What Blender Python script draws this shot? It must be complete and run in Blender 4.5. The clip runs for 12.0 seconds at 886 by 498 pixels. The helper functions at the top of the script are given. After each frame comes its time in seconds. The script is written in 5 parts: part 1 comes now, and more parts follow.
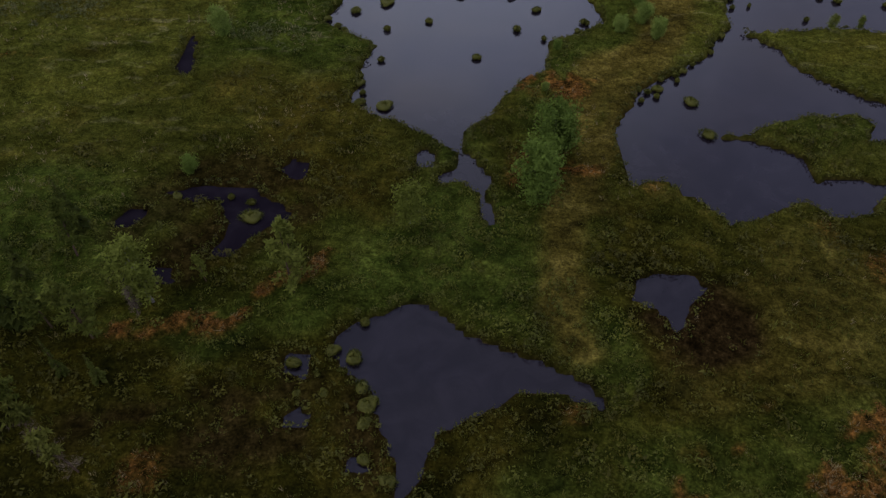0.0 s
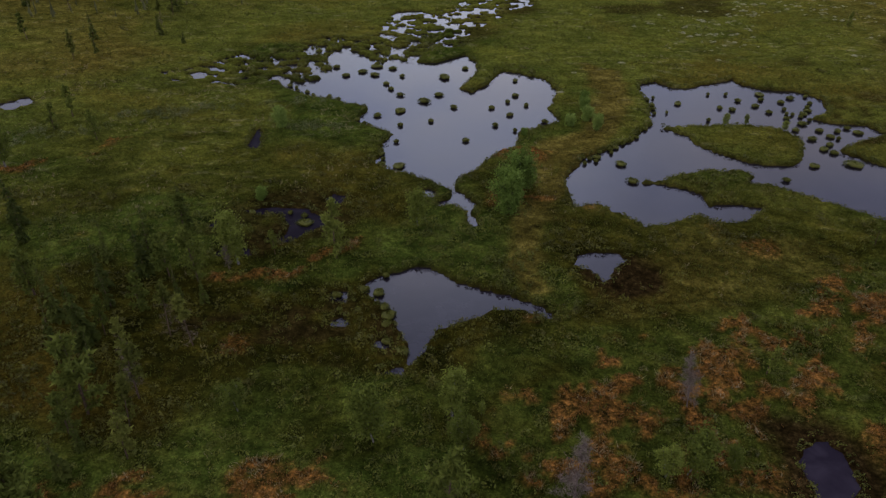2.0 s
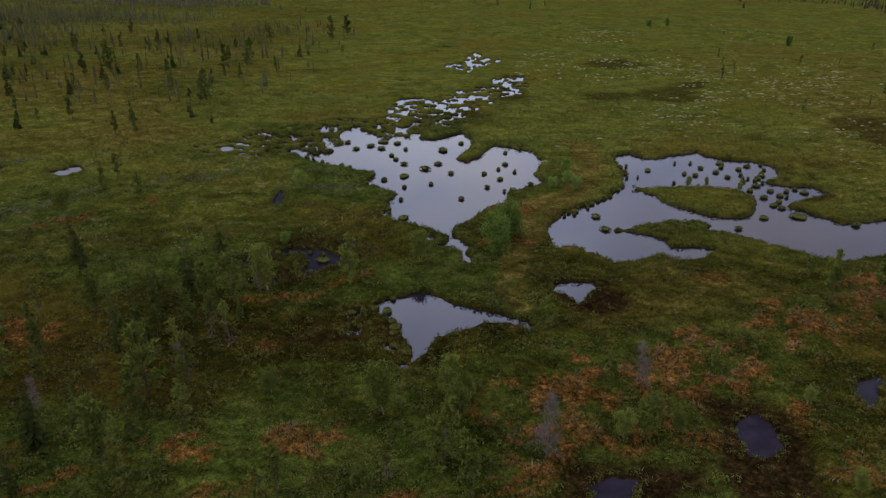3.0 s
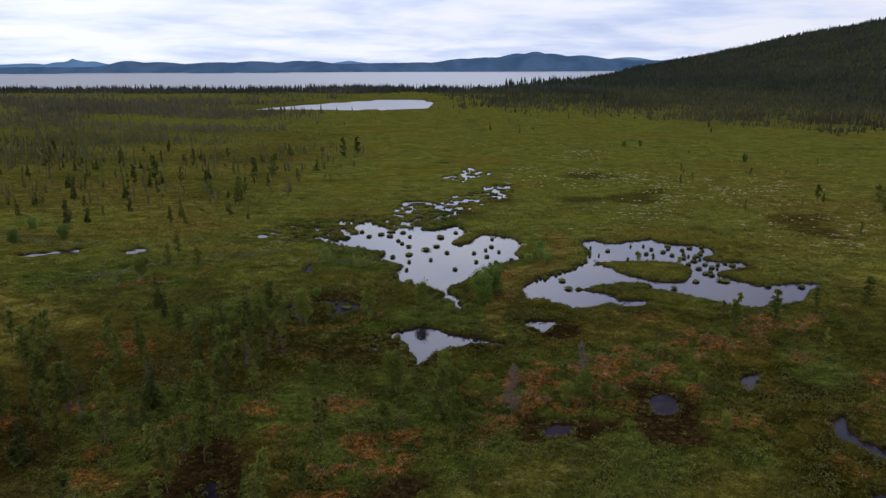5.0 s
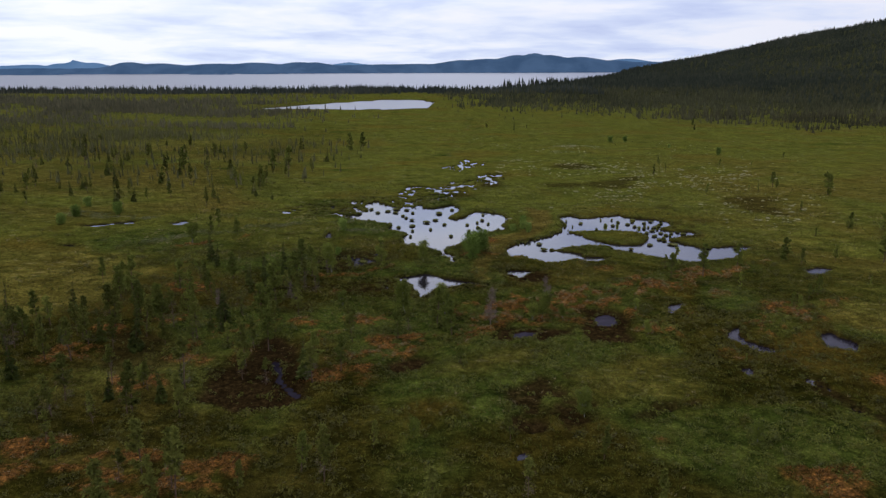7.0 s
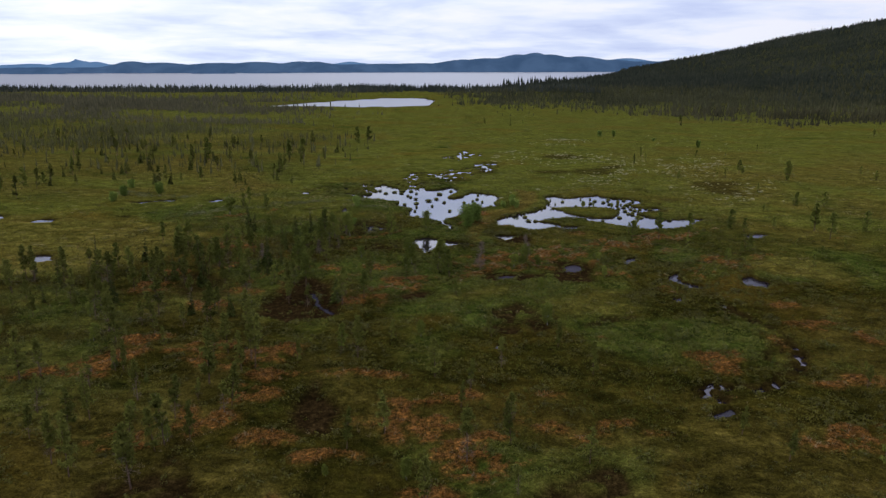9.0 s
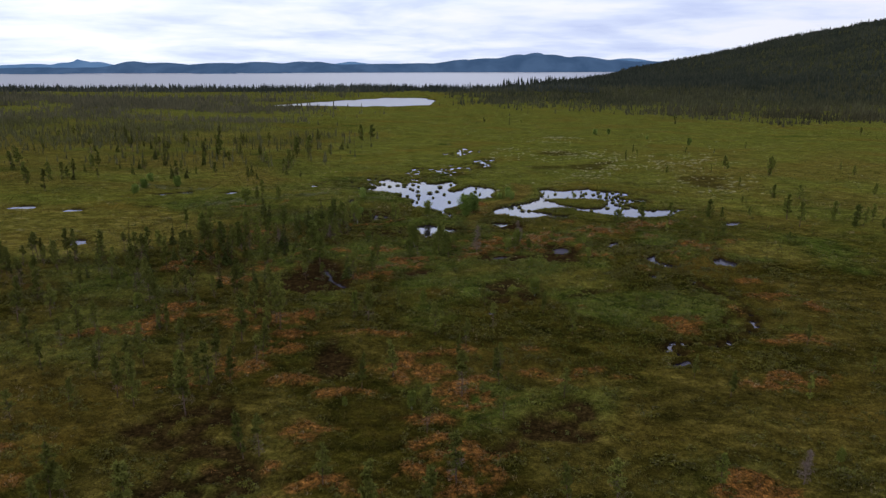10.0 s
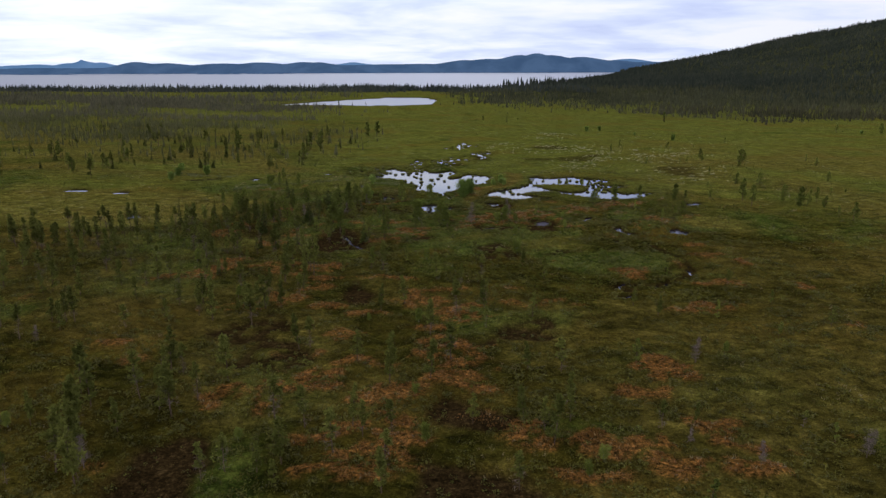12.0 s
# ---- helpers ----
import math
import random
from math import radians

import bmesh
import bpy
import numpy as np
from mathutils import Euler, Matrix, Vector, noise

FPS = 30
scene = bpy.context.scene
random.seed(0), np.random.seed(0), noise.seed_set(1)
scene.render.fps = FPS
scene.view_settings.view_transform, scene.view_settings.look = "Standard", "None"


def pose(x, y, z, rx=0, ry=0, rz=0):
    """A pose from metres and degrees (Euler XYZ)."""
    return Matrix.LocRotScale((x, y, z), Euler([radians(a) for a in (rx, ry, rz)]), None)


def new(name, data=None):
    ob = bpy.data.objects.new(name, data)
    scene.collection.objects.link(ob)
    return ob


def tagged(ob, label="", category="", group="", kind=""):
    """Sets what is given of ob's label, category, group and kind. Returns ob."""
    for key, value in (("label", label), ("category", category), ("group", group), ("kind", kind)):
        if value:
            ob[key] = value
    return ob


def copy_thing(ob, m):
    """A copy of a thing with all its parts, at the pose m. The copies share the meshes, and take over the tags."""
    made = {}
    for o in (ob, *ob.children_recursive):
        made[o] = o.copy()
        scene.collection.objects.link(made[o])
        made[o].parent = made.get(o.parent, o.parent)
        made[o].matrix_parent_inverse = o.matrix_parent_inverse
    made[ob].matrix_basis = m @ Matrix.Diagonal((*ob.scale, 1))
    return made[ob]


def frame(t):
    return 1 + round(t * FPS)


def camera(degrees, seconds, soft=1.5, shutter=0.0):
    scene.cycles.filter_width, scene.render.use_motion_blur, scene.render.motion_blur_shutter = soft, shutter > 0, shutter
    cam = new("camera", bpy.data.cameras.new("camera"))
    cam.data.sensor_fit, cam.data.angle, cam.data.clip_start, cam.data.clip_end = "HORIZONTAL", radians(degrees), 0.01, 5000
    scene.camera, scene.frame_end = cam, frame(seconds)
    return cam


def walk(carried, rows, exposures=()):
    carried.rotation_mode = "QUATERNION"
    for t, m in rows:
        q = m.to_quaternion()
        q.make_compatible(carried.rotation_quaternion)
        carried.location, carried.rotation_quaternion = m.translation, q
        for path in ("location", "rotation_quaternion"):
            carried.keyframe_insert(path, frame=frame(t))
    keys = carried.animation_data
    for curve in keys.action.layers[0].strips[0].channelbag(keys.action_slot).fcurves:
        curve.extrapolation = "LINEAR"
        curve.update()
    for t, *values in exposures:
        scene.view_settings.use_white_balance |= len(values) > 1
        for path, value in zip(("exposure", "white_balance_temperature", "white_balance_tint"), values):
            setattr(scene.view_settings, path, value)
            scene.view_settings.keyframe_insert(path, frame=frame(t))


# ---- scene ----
cam = camera(65.4, 12.0, soft=1.4)
METRES, EYE, TILT, LEAN, TURN = 120.0, 27.0, 0.0, 0.0, 0.0
ROWS = [
    (0.0, 0.0, 0.0, 0.0, 0.99, -47.54, -0.91),
    (0.5, 0.0013, -0.0396, 0.0007, 0.96, -43.85, -0.84),
    (1.0, 0.0024, -0.0814, 0.0008, 0.94, -39.89, -0.75),
    (1.5, 0.0037, -0.1222, 0.0007, 0.95, -36.11, -0.69),
    (2.0, 0.0049, -0.1631, 0.001, 0.94, -32.37, -0.65),
    (2.5, 0.0064, -0.2063, 0.0009, 0.92, -28.41, -0.57),
    (3.0, 0.0074, -0.2477, 0.0009, 0.88, -24.64, -0.55),
    (3.5, 0.0086, -0.2888, 0.0011, 0.88, -20.9, -0.49),
    (3.7, 0.0091, -0.3055, 0.001, 0.87, -19.45, -0.48),
    (4.1, 0.0102, -0.339, 0.0008, 0.86, -16.9, -0.47),
    (4.6, 0.0116, -0.381, 0.0004, 0.84, -14.95, -0.46),
    (5.0, 0.0126, -0.4145, 0.0001, 0.82, -14.6, -0.46),
    (5.5, 0.014, -0.4564, -0.0003, 0.81, -14.57, -0.46),
    (6.0, 0.0152, -0.4977, -0.0004, 0.8, -14.45, -0.46),
    (6.5, 0.0165, -0.5387, -0.0006, 0.79, -14.47, -0.46),
    (7.0, 0.0175, -0.5813, -0.0013, 0.79, -14.49, -0.48),
    (9.0, 0.0212, -0.7465, -0.0034, 0.86, -14.54, -0.52),
    (9.5, 0.0225, -0.7898, -0.003, 0.89, -14.52, -0.51),
    (10.0, 0.0236, -0.8311, -0.0024, 0.93, -14.54, -0.52),
    (10.5, 0.0249, -0.8727, -0.0018, 0.96, -14.55, -0.52),
    (11.0, 0.0263, -0.9162, -0.0016, 0.98, -14.55, -0.52),
    (11.5, 0.0275, -0.9578, -0.0015, 1.01, -14.55, -0.51),
    (12.0, 0.0285, -0.9995, -0.0019, 1.04, -14.5, -0.51),
]
EXPOSURES = [(0.0, -0.46), (1.0, -0.31), (2.0, -0.17), (3.5, 0.0), (7.0, 0.0), (9.0, 0.05), (10.5, 0.09), (12.0, 0.11)]
walk(cam, [(t, pose(0, 0, EYE, TILT, LEAN, TURN) @ pose(METRES * x, METRES * y, METRES * z, 90 + pitch, roll, yaw)) for t, x, y, z, yaw, pitch, roll in ROWS], EXPOSURES)

# ---- world, sun ----
SUN_ELEVATION, SUN_AZIMUTH = radians(45), radians(-75)
world = bpy.data.worlds.new("overcast_sky")
scene.world = world
world.use_nodes = True
wt = world.node_tree
wt.nodes.clear()


def node(tree, kind, inputs=None, **props):
    n = tree.nodes.new(kind)
    for key, value in props.items():
        setattr(n, key, value)
    for key, value in (inputs or {}).items():
        if isinstance(value, bpy.types.NodeSocket):
            tree.links.new(value, n.inputs[key])
        else:
            n.inputs[key].default_value = value
    return n


def maths(tree, op, a, b=0.0, clamp=False):
    n = node(tree, "ShaderNodeMath", {0: a, 1: b}, operation=op)
    n.use_clamp = clamp
    return n.outputs[0]


def ramp(tree, fac, stops, interpolation="LINEAR"):
    n = node(tree, "ShaderNodeValToRGB", {"Fac": fac})
    n.color_ramp.interpolation = interpolation
    while len(n.color_ramp.elements) < len(stops):
        n.color_ramp.elements.new(0.5)
    for e, (p, c) in zip(n.color_ramp.elements, stops):
        e.position, e.color = p, (*c, 1) if isinstance(c, tuple) else (c, c, c, 1)
    return n.outputs["Color"]


def mixed(tree, fac, a, b, blend="MIX"):
    n = node(tree, "ShaderNodeMix", {0: fac}, data_type="RGBA", blend_type=blend)
    for key, value in ((6, a), (7, b)):
        if isinstance(value, bpy.types.NodeSocket):
            tree.links.new(value, n.inputs[key])
        else:
            n.inputs[key].default_value = (*value, 1)
    return n.outputs[2]


def noise_of(tree, vector, scale, detail=4, rough=0.55, distort=0.0):
    return node(tree, "ShaderNodeTexNoise", {"Vector": vector, "Scale": scale, "Detail": detail, "Roughness": rough, "Distortion": distort}).outputs["Fac"]


coord = node(wt, "ShaderNodeTexCoord").outputs["Generated"]
xyz = node(wt, "ShaderNodeSeparateXYZ", {0: coord})
up = maths(wt, "MAXIMUM", xyz.outputs[2], 0.0)
lift = maths(wt, "ADD", up, 0.11)
flat = node(wt, "ShaderNodeCombineXYZ", {0: maths(wt, "DIVIDE", xyz.outputs[0], lift), 1: maths(wt, "DIVIDE", xyz.outputs[1], lift), 2: 0.0}).outputs[0]
cloud = noise_of(wt, flat, 0.55, 6, 0.52, 0.4)
billow = noise_of(wt, flat, 1.7, 5, 0.55, 0.3)
sky = node(wt, "ShaderNodeTexSky", sky_type="NISHITA", sun_disc=False, sun_elevation=SUN_ELEVATION, sun_rotation=SUN_AZIMUTH)
blue = node(wt, "ShaderNodeVectorMath", {0: sky.outputs[0], "Scale": 0.1}, operation="SCALE").outputs[0]
grey = ramp(wt, maths(wt, "ADD", maths(wt, "MULTIPLY", cloud, 0.7), maths(wt, "MULTIPLY", billow, 0.3)),
            [(0.36, (0.58, 0.66, 0.94)), (0.45, (0.72, 0.80, 1.03)), (0.51, (0.86, 0.92, 1.07)), (0.58, (1.0, 1.01, 1.08))])
grey = mixed(wt, 1.0, grey, ramp(wt, maths(wt, "ADD", maths(wt, "MULTIPLY", xyz.outputs[0], 0.5), 0.5), [(0.25, (1.05, 1.05, 1.04)), (0.75, (0.88, 0.88, 0.93))]), "MULTIPLY")
rise = ramp(wt, up, [(0.0, (0.95, 0.98, 1.0)), (0.06, (0.96, 0.97, 0.99)), (0.14, (0.98, 0.99, 1.02)), (0.32, (1.14, 1.10, 1.20)), (0.55, (1.36, 1.30, 1.49)), (1.0, (1.36, 1.33, 1.46))])
grey = mixed(wt, 1.0, grey, rise, "MULTIPLY")
# the thinner, brighter part of the cloud deck
thin = Vector((0.0, math.cos(radians(24)), math.sin(radians(24))))
facing = node(wt, "ShaderNodeVectorMath", {0: coord, 1: thin}, operation="DOT_PRODUCT").outputs["Value"]
halo = ramp(wt, facing, [(0.90, 0.0), (0.955, 0.5), (1.0, 1.45)], "EASE")
halo = mixed(wt, 1.0, halo, ramp(wt, up, [(0.08, 0.0), (0.22, 0.72), (0.34, 0.66), (0.47, 1.0)]), "MULTIPLY")
grey = mixed(wt, 1.0, grey, mixed(wt, 1.0, (1.0, 1.0, 1.0), mixed(wt, 1.0, halo, (0.92, 1.0, 0.98), "MULTIPLY"), "ADD"), "MULTIPLY")
cover = mixed(wt, 0.93, blue, grey)
back = node(wt, "ShaderNodeBackground", {"Color": cover, "Strength": 1.0})
out = node(wt, "ShaderNodeOutputWorld", {"Surface": back.outputs[0]})

sun = new("sun", bpy.data.lights.new("sun", "SUN"))
sun.data.energy, sun.data.angle, sun.data.color = 0.6, radians(20), (1.0, 0.96, 0.9)
sun.rotation_euler = Euler((radians(90) - SUN_ELEVATION, 0, radians(180) - SUN_AZIMUTH))

# ---- materials ----
def material(name):
    m = bpy.data.materials.new(name)
    m.use_nodes = True
    t = m.node_tree
    return m, t, t.nodes["Principled BSDF"]


def place(tree):
    return node(tree, "ShaderNodeTexCoord").outputs["Object"]


def attribute(tree, name):
    return node(tree, "ShaderNodeAttribute", attribute_name=name).outputs["Fac"]


def mottle_of(tree, vector):
    """Lighter and darker blotches a metre or two across, the same over all the cover of the bog."""
    north = node(tree, "ShaderNodeSeparateXYZ", {0: vector}).outputs[1]
    even = ramp(tree, maths(tree, "DIVIDE", north, 100.0), [(0.25, 0.0), (1.0, 0.72)])
    return mixed(tree, even, noise_of(tree, vector, 0.42, 4, 0.62, 1.1), (0.5, 0.5, 0.5))


def ground_material():
    m, t, b = material("bog_ground")
    p = place(t)
    strung = node(t, "ShaderNodeMapping", {"Vector": p, "Scale": (0.75, 1.0, 1.0)}).outputs[0]
    broad, mid, fine = noise_of(t, strung, 0.05, 4, 0.6, 0.6), noise_of(t, strung, 0.5, 6, 0.68, 0.5), noise_of(t, p, 2.6, 5, 0.72)
    tone = noise_of(t, strung, 0.16, 4, 0.6, 0.8)
    heath = ramp(t, mid, [(0.34, (0.0085, 0.0088, 0.0016)), (0.47, (0.0165, 0.015, 0.0024)), (0.58, (0.028, 0.0245, 0.0035)), (0.72, (0.050, 0.039, 0.007))])
    meadow = ramp(t, mid, [(0.33, (0.040, 0.043, 0.007)), (0.45, (0.055, 0.060, 0.009)), (0.57, (0.070, 0.074, 0.012)), (0.72, (0.105, 0.095, 0.020))])
    moss = mixed(t, attribute(t, "meadow"), heath, meadow)
    moss = mixed(t, 1.0, moss, ramp(t, tone, [(0.36, (0.78, 0.8, 0.8)), (0.5, (1.0, 1.0, 1.0)), (0.64, (1.2, 1.14, 1.05))]), "MULTIPLY")
    moss = mixed(t, ramp(t, broad, [(0.5, 0.0), (0.68, 0.55)]), moss, (0.075, 0.048, 0.008))
    lush = ramp(t, mid, [(0.34, (0.012, 0.017, 0.003)), (0.5, (0.030, 0.040, 0.006)), (0.65, (0.054, 0.064, 0.010))])
    moss = mixed(t, attribute(t, "lush"), moss, lush)
    moss = mixed(t, attribute(t, "floor"), moss, ramp(t, mid, [(0.35, (0.016, 0.018, 0.007)), (0.65, (0.042, 0.042, 0.014))]))
    tawny = ramp(t, mid, [(0.34, (0.028, 0.022, 0.005)), (0.5, (0.070, 0.054, 0.010)), (0.65, (0.120, 0.092, 0.020))])
    moss = mixed(t, attribute(t, "tawny"), moss, tawny)
    brown = ramp(t, fine, [(0.35, (0.020, 0.015, 0.004)), (0.5, (0.070, 0.035, 0.008)), (0.66, (0.165, 0.070, 0.016)), (0.75, (0.24, 0.135, 0.048))])
    moss = mixed(t, attribute(t, "rust"), moss, brown)
    dashes = node(t, "ShaderNodeMapping", {"Vector": p, "Scale": (0.45, 1.1, 1.0)}).outputs[0]
    fleck = maths(t, "MULTIPLY", ramp(t, noise_of(t, dashes, 1.1, 2, 0.5, 0.3), [(0.6, 0.0), (0.68, 0.4)]), attribute(t, "meadow"))
    moss = mixed(t, maths(t, "MULTIPLY", fleck, ramp(t, noise_of(t, p, 0.06, 3), [(0.42, 0.0), (0.6, 1.0)])), moss, (0.19, 0.165, 0.075))
    mud = ramp(t, fine, [(0.35, (0.011, 0.0068, 0.0024)), (0.55, (0.017, 0.0105, 0.0036)), (0.7, (0.031, 0.0195, 0.0068))])
    moss = mixed(t, attribute(t, "peat"), moss, mud)
    grain = noise_of(t, p, 8.0, 3, 0.6)
    moss = mixed(t, 1.0, moss, ramp(t, mottle_of(t, strung), [(0.34, 0.66), (0.5, 1.0), (0.66, 1.28)]), "MULTIPLY")
    speck = mixed(t, 1.0, ramp(t, fine, [(0.32, 0.5), (0.5, 1.0), (0.68, 1.55)]), ramp(t, grain, [(0.35, 0.6), (0.5, 1.0), (0.65, 1.5)]), "MULTIPLY")
    t.links.new(mixed(t, 1.0, moss, speck, "MULTIPLY"), b.inputs["Base Color"])
    b.inputs["Roughness"].default_value = 1.0
    b.inputs["Specular IOR Level"].default_value = 0.0
    bump = node(t, "ShaderNodeBump", {"Height": fine, "Strength": 0.9, "Distance": 0.15})
    t.links.new(bump.outputs[0], b.inputs["Normal"])
    return m


def water_material(name, rough, wave, scale, shine=0.5, silt=1.0):
    m, t, b = material(name)
    p = place(t)
    film = noise_of(t, p, 0.5, 5, 0.6, 1.2)
    thin, thick = [tuple(c * silt for c in colour) for colour in ((0.008, 0.006, 0.009), (0.014, 0.011, 0.015))]
    t.links.new(ramp(t, film, [(0.4, thin), (0.65, thick)]), b.inputs["Base Color"])
    b.inputs["Roughness"].default_value, b.inputs["IOR"].default_value, b.inputs["Specular IOR Level"].default_value = rough, 1.33, shine
    bump = node(t, "ShaderNodeBump", {"Height": noise_of(t, p, scale, 3), "Strength": wave, "Distance": 0.05})
    t.links.new(bump.outputs[0], b.inputs["Normal"])
    return m


def plant_material(name, dark, mean, light, patch=0.35):
    m, t, b = material(name)
    p = place(t)
    strung = node(t, "ShaderNodeMapping", {"Vector": p, "Scale": (0.75, 1.0, 1.0)}).outputs[0]
    spot = maths(t, "ADD", maths(t, "MULTIPLY", noise_of(t, p, patch, 3, 0.6), 0.25), maths(t, "MULTIPLY", noise_of(t, strung, 0.16, 4, 0.6, 0.8), 0.35))
    spot = maths(t, "ADD", spot, maths(t, "MULTIPLY", mottle_of(t, strung), 0.4))
    spot = ramp(t, spot, [(0.36, 0.0), (0.64, 1.0)])
    island = node(t, "ShaderNodeNewGeometry").outputs["Random Per Island"]
    mix = maths(t, "ADD", maths(t, "MULTIPLY", spot, 0.52), maths(t, "ADD", maths(t, "MULTIPLY", island, 0.36), 0.07))
    colour = ramp(t, mix, [(0.12, dark), (0.5, mean), (0.9, light)])
    t.links.new(colour, b.inputs["Base Color"])
    b.inputs["Roughness"].default_value = 0.6
    b.inputs["Specular IOR Level"].default_value = 0.16
    glow_ = node(t, "ShaderNodeBsdfTranslucent", {"Color": colour})
    both = node(t, "ShaderNodeMixShader", {0: 0.38, 1: b.outputs[0], 2: glow_.outputs[0]})
    t.links.new(both.outputs[0], t.nodes["Material Output"].inputs["Surface"])
    return m


def tree_material(name, dark, mean, light):
    m, t, b = material(name)
    info = node(t, "ShaderNodeObjectInfo").outputs["Random"]
    island = node(t, "ShaderNodeNewGeometry").outputs["Random Per Island"]
    mix = maths(t, "ADD", maths(t, "MULTIPLY", info, 0.55), maths(t, "MULTIPLY", island, 0.45))
    colour = ramp(t, mix, [(0.1, dark), (0.5, mean), (0.9, light)])
    t.links.new(colour, b.inputs["Base Color"])
    b.inputs["Roughness"].default_value = 0.75
    b.inputs["Specular IOR Level"].default_value = 0.04
    glow_ = node(t, "ShaderNodeBsdfTranslucent", {"Color": colour})
    both = node(t, "ShaderNodeMixShader", {0: 0.25, 1: b.outputs[0], 2: glow_.outputs[0]})
    t.links.new(both.outputs[0], t.nodes["Material Output"].inputs["Surface"])
    return m


def forest_material(name, dark, mean, light):
    m, t, b = material(name)
    p = place(t)
    island = node(t, "ShaderNodeNewGeometry").outputs["Random Per Island"]
    each = noise_of(t, p, 0.22, 2, 0.5)
    mix = maths(t, "ADD", maths(t, "MULTIPLY", noise_of(t, p, 0.012, 4, 0.6), 0.5), maths(t, "ADD", maths(t, "MULTIPLY", each, 0.45), maths(t, "MULTIPLY", island, 0.15)))
    t.links.new(ramp(t, mix, [(0.38, dark), (0.54, mean), (0.72, light)]), b.inputs["Base Color"])
    b.inputs["Roughness"].default_value = 0.9
    b.inputs["Specular IOR Level"].default_value = 0.0
    return m


def bark_material(name, a, c, scale):
    m, t, b = material(name)
    p = place(t)
    t.links.new(ramp(t, noise_of(t, p, scale, 4, 0.7), [(0.35, a), (0.65, c)]), b.inputs["Base Color"])
    b.inputs["Roughness"].default_value = 0.9
    b.inputs["Specular IOR Level"].default_value = 0.1
    return m


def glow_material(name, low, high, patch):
    """Far hills as a plain backdrop of distance: the haze of kilometres of air painted as a blue glow."""
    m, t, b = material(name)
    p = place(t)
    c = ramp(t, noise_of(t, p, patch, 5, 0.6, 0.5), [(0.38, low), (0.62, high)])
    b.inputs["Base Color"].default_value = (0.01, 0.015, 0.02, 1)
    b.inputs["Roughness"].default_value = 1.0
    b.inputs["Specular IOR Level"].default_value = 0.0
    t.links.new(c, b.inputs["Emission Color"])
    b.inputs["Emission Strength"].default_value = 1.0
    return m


GROUND = ground_material()
WATER = water_material("bog_water", 0.03, 0.06, 1.5, 0.43)
PEAT_WATER = water_material("peat_water", 0.18, 0.15, 2.5, 0.11)
MUD_WATER = water_material("muddy_water", 0.34, 0.3, 2.5, 0.02, 1.7)
BLACK_WATER = water_material("black_water", 0.15, 0.15, 2.5, 0.008)
LAKE = water_material("lake_water", 0.3, 0.9, 0.25)
SEDGE = plant_material("sedge", (0.031, 0.036, 0.004), (0.071, 0.078, 0.009), (0.136, 0.132, 0.022))
TAWNY = plant_material("tawny_sedge", (0.032, 0.026, 0.005), (0.082, 0.065, 0.011), (0.150, 0.118, 0.024))
HEATH = plant_material("heath", (0.028, 0.027, 0.004), (0.072, 0.066, 0.008), (0.138, 0.126, 0.016))
DRY_SEDGE = plant_material("dry_sedge", (0.027, 0.0212, 0.0037), (0.062, 0.049, 0.007), (0.115, 0.088, 0.015))
LUSH = plant_material("lush_shrub", (0.036, 0.039, 0.006), (0.090, 0.095, 0.013), (0.164, 0.168, 0.024))
RUST = plant_material("rust_heather", (0.040, 0.023, 0.006), (0.152, 0.069, 0.013), (0.30, 0.164, 0.050), 0.9)
STRAW = plant_material("pale_straw", (0.11, 0.085, 0.04), (0.23, 0.18, 0.09), (0.38, 0.31, 0.19), 0.6)
PALE_SHRUB = plant_material("pale_shrub", (0.042, 0.048, 0.012), (0.095, 0.102, 0.032), (0.190, 0.190, 0.085), 0.8)
PALE_MAT = plant_material("pale_moss", (0.12, 0.115, 0.045), (0.20, 0.19, 0.085), (0.32, 0.30, 0.16), 0.8)
MOSS = plant_material("tussock_moss", (0.032, 0.035, 0.006), (0.080, 0.082, 0.013), (0.150, 0.142, 0.024), 0.8)
# Tussock flanks: wet peat, with shade and dark water reflection painted in.
SHADED_PEAT = plant_material("shaded_wet_peat", (0.006, 0.005, 0.004), (0.014, 0.011, 0.008), (0.03, 0.024, 0.014), 1.5)
PINE = tree_material("pine_needles", (0.054, 0.068, 0.012), (0.110, 0.126, 0.022), (0.190, 0.202, 0.038))
SLIM_PINE = tree_material("slender_pine_needles", (0.054, 0.060, 0.011), (0.097, 0.103, 0.019), (0.158, 0.161, 0.032))
SPRUCE = tree_material("spruce_needles", (0.024, 0.031, 0.006), (0.048, 0.058, 0.010), (0.085, 0.094, 0.018))
BIRCH = tree_material("birch_leaves", (0.066, 0.080, 0.013), (0.118, 0.137, 0.022), (0.188, 0.205, 0.038))
WILLOW = tree_material("willow_leaves", (0.070, 0.105, 0.018), (0.135, 0.190, 0.033), (0.220, 0.275, 0.062))
# Hill and lakeside needles: bluer and greyer, with aerial haze mixed into the colour.
WOOD = forest_material("hazy_forest_needles", (0.016, 0.021, 0.014), (0.031, 0.036, 0.024), (0.054, 0.058, 0.036))
LAKE_WOOD = forest_material("hazy_lakeside_needles", (0.021, 0.027, 0.021), (0.040, 0.046, 0.034), (0.068, 0.074, 0.054))
FOOT_WOOD = forest_material("sparse_forest", (0.026, 0.029, 0.015), (0.048, 0.050, 0.025), (0.082, 0.080, 0.038))
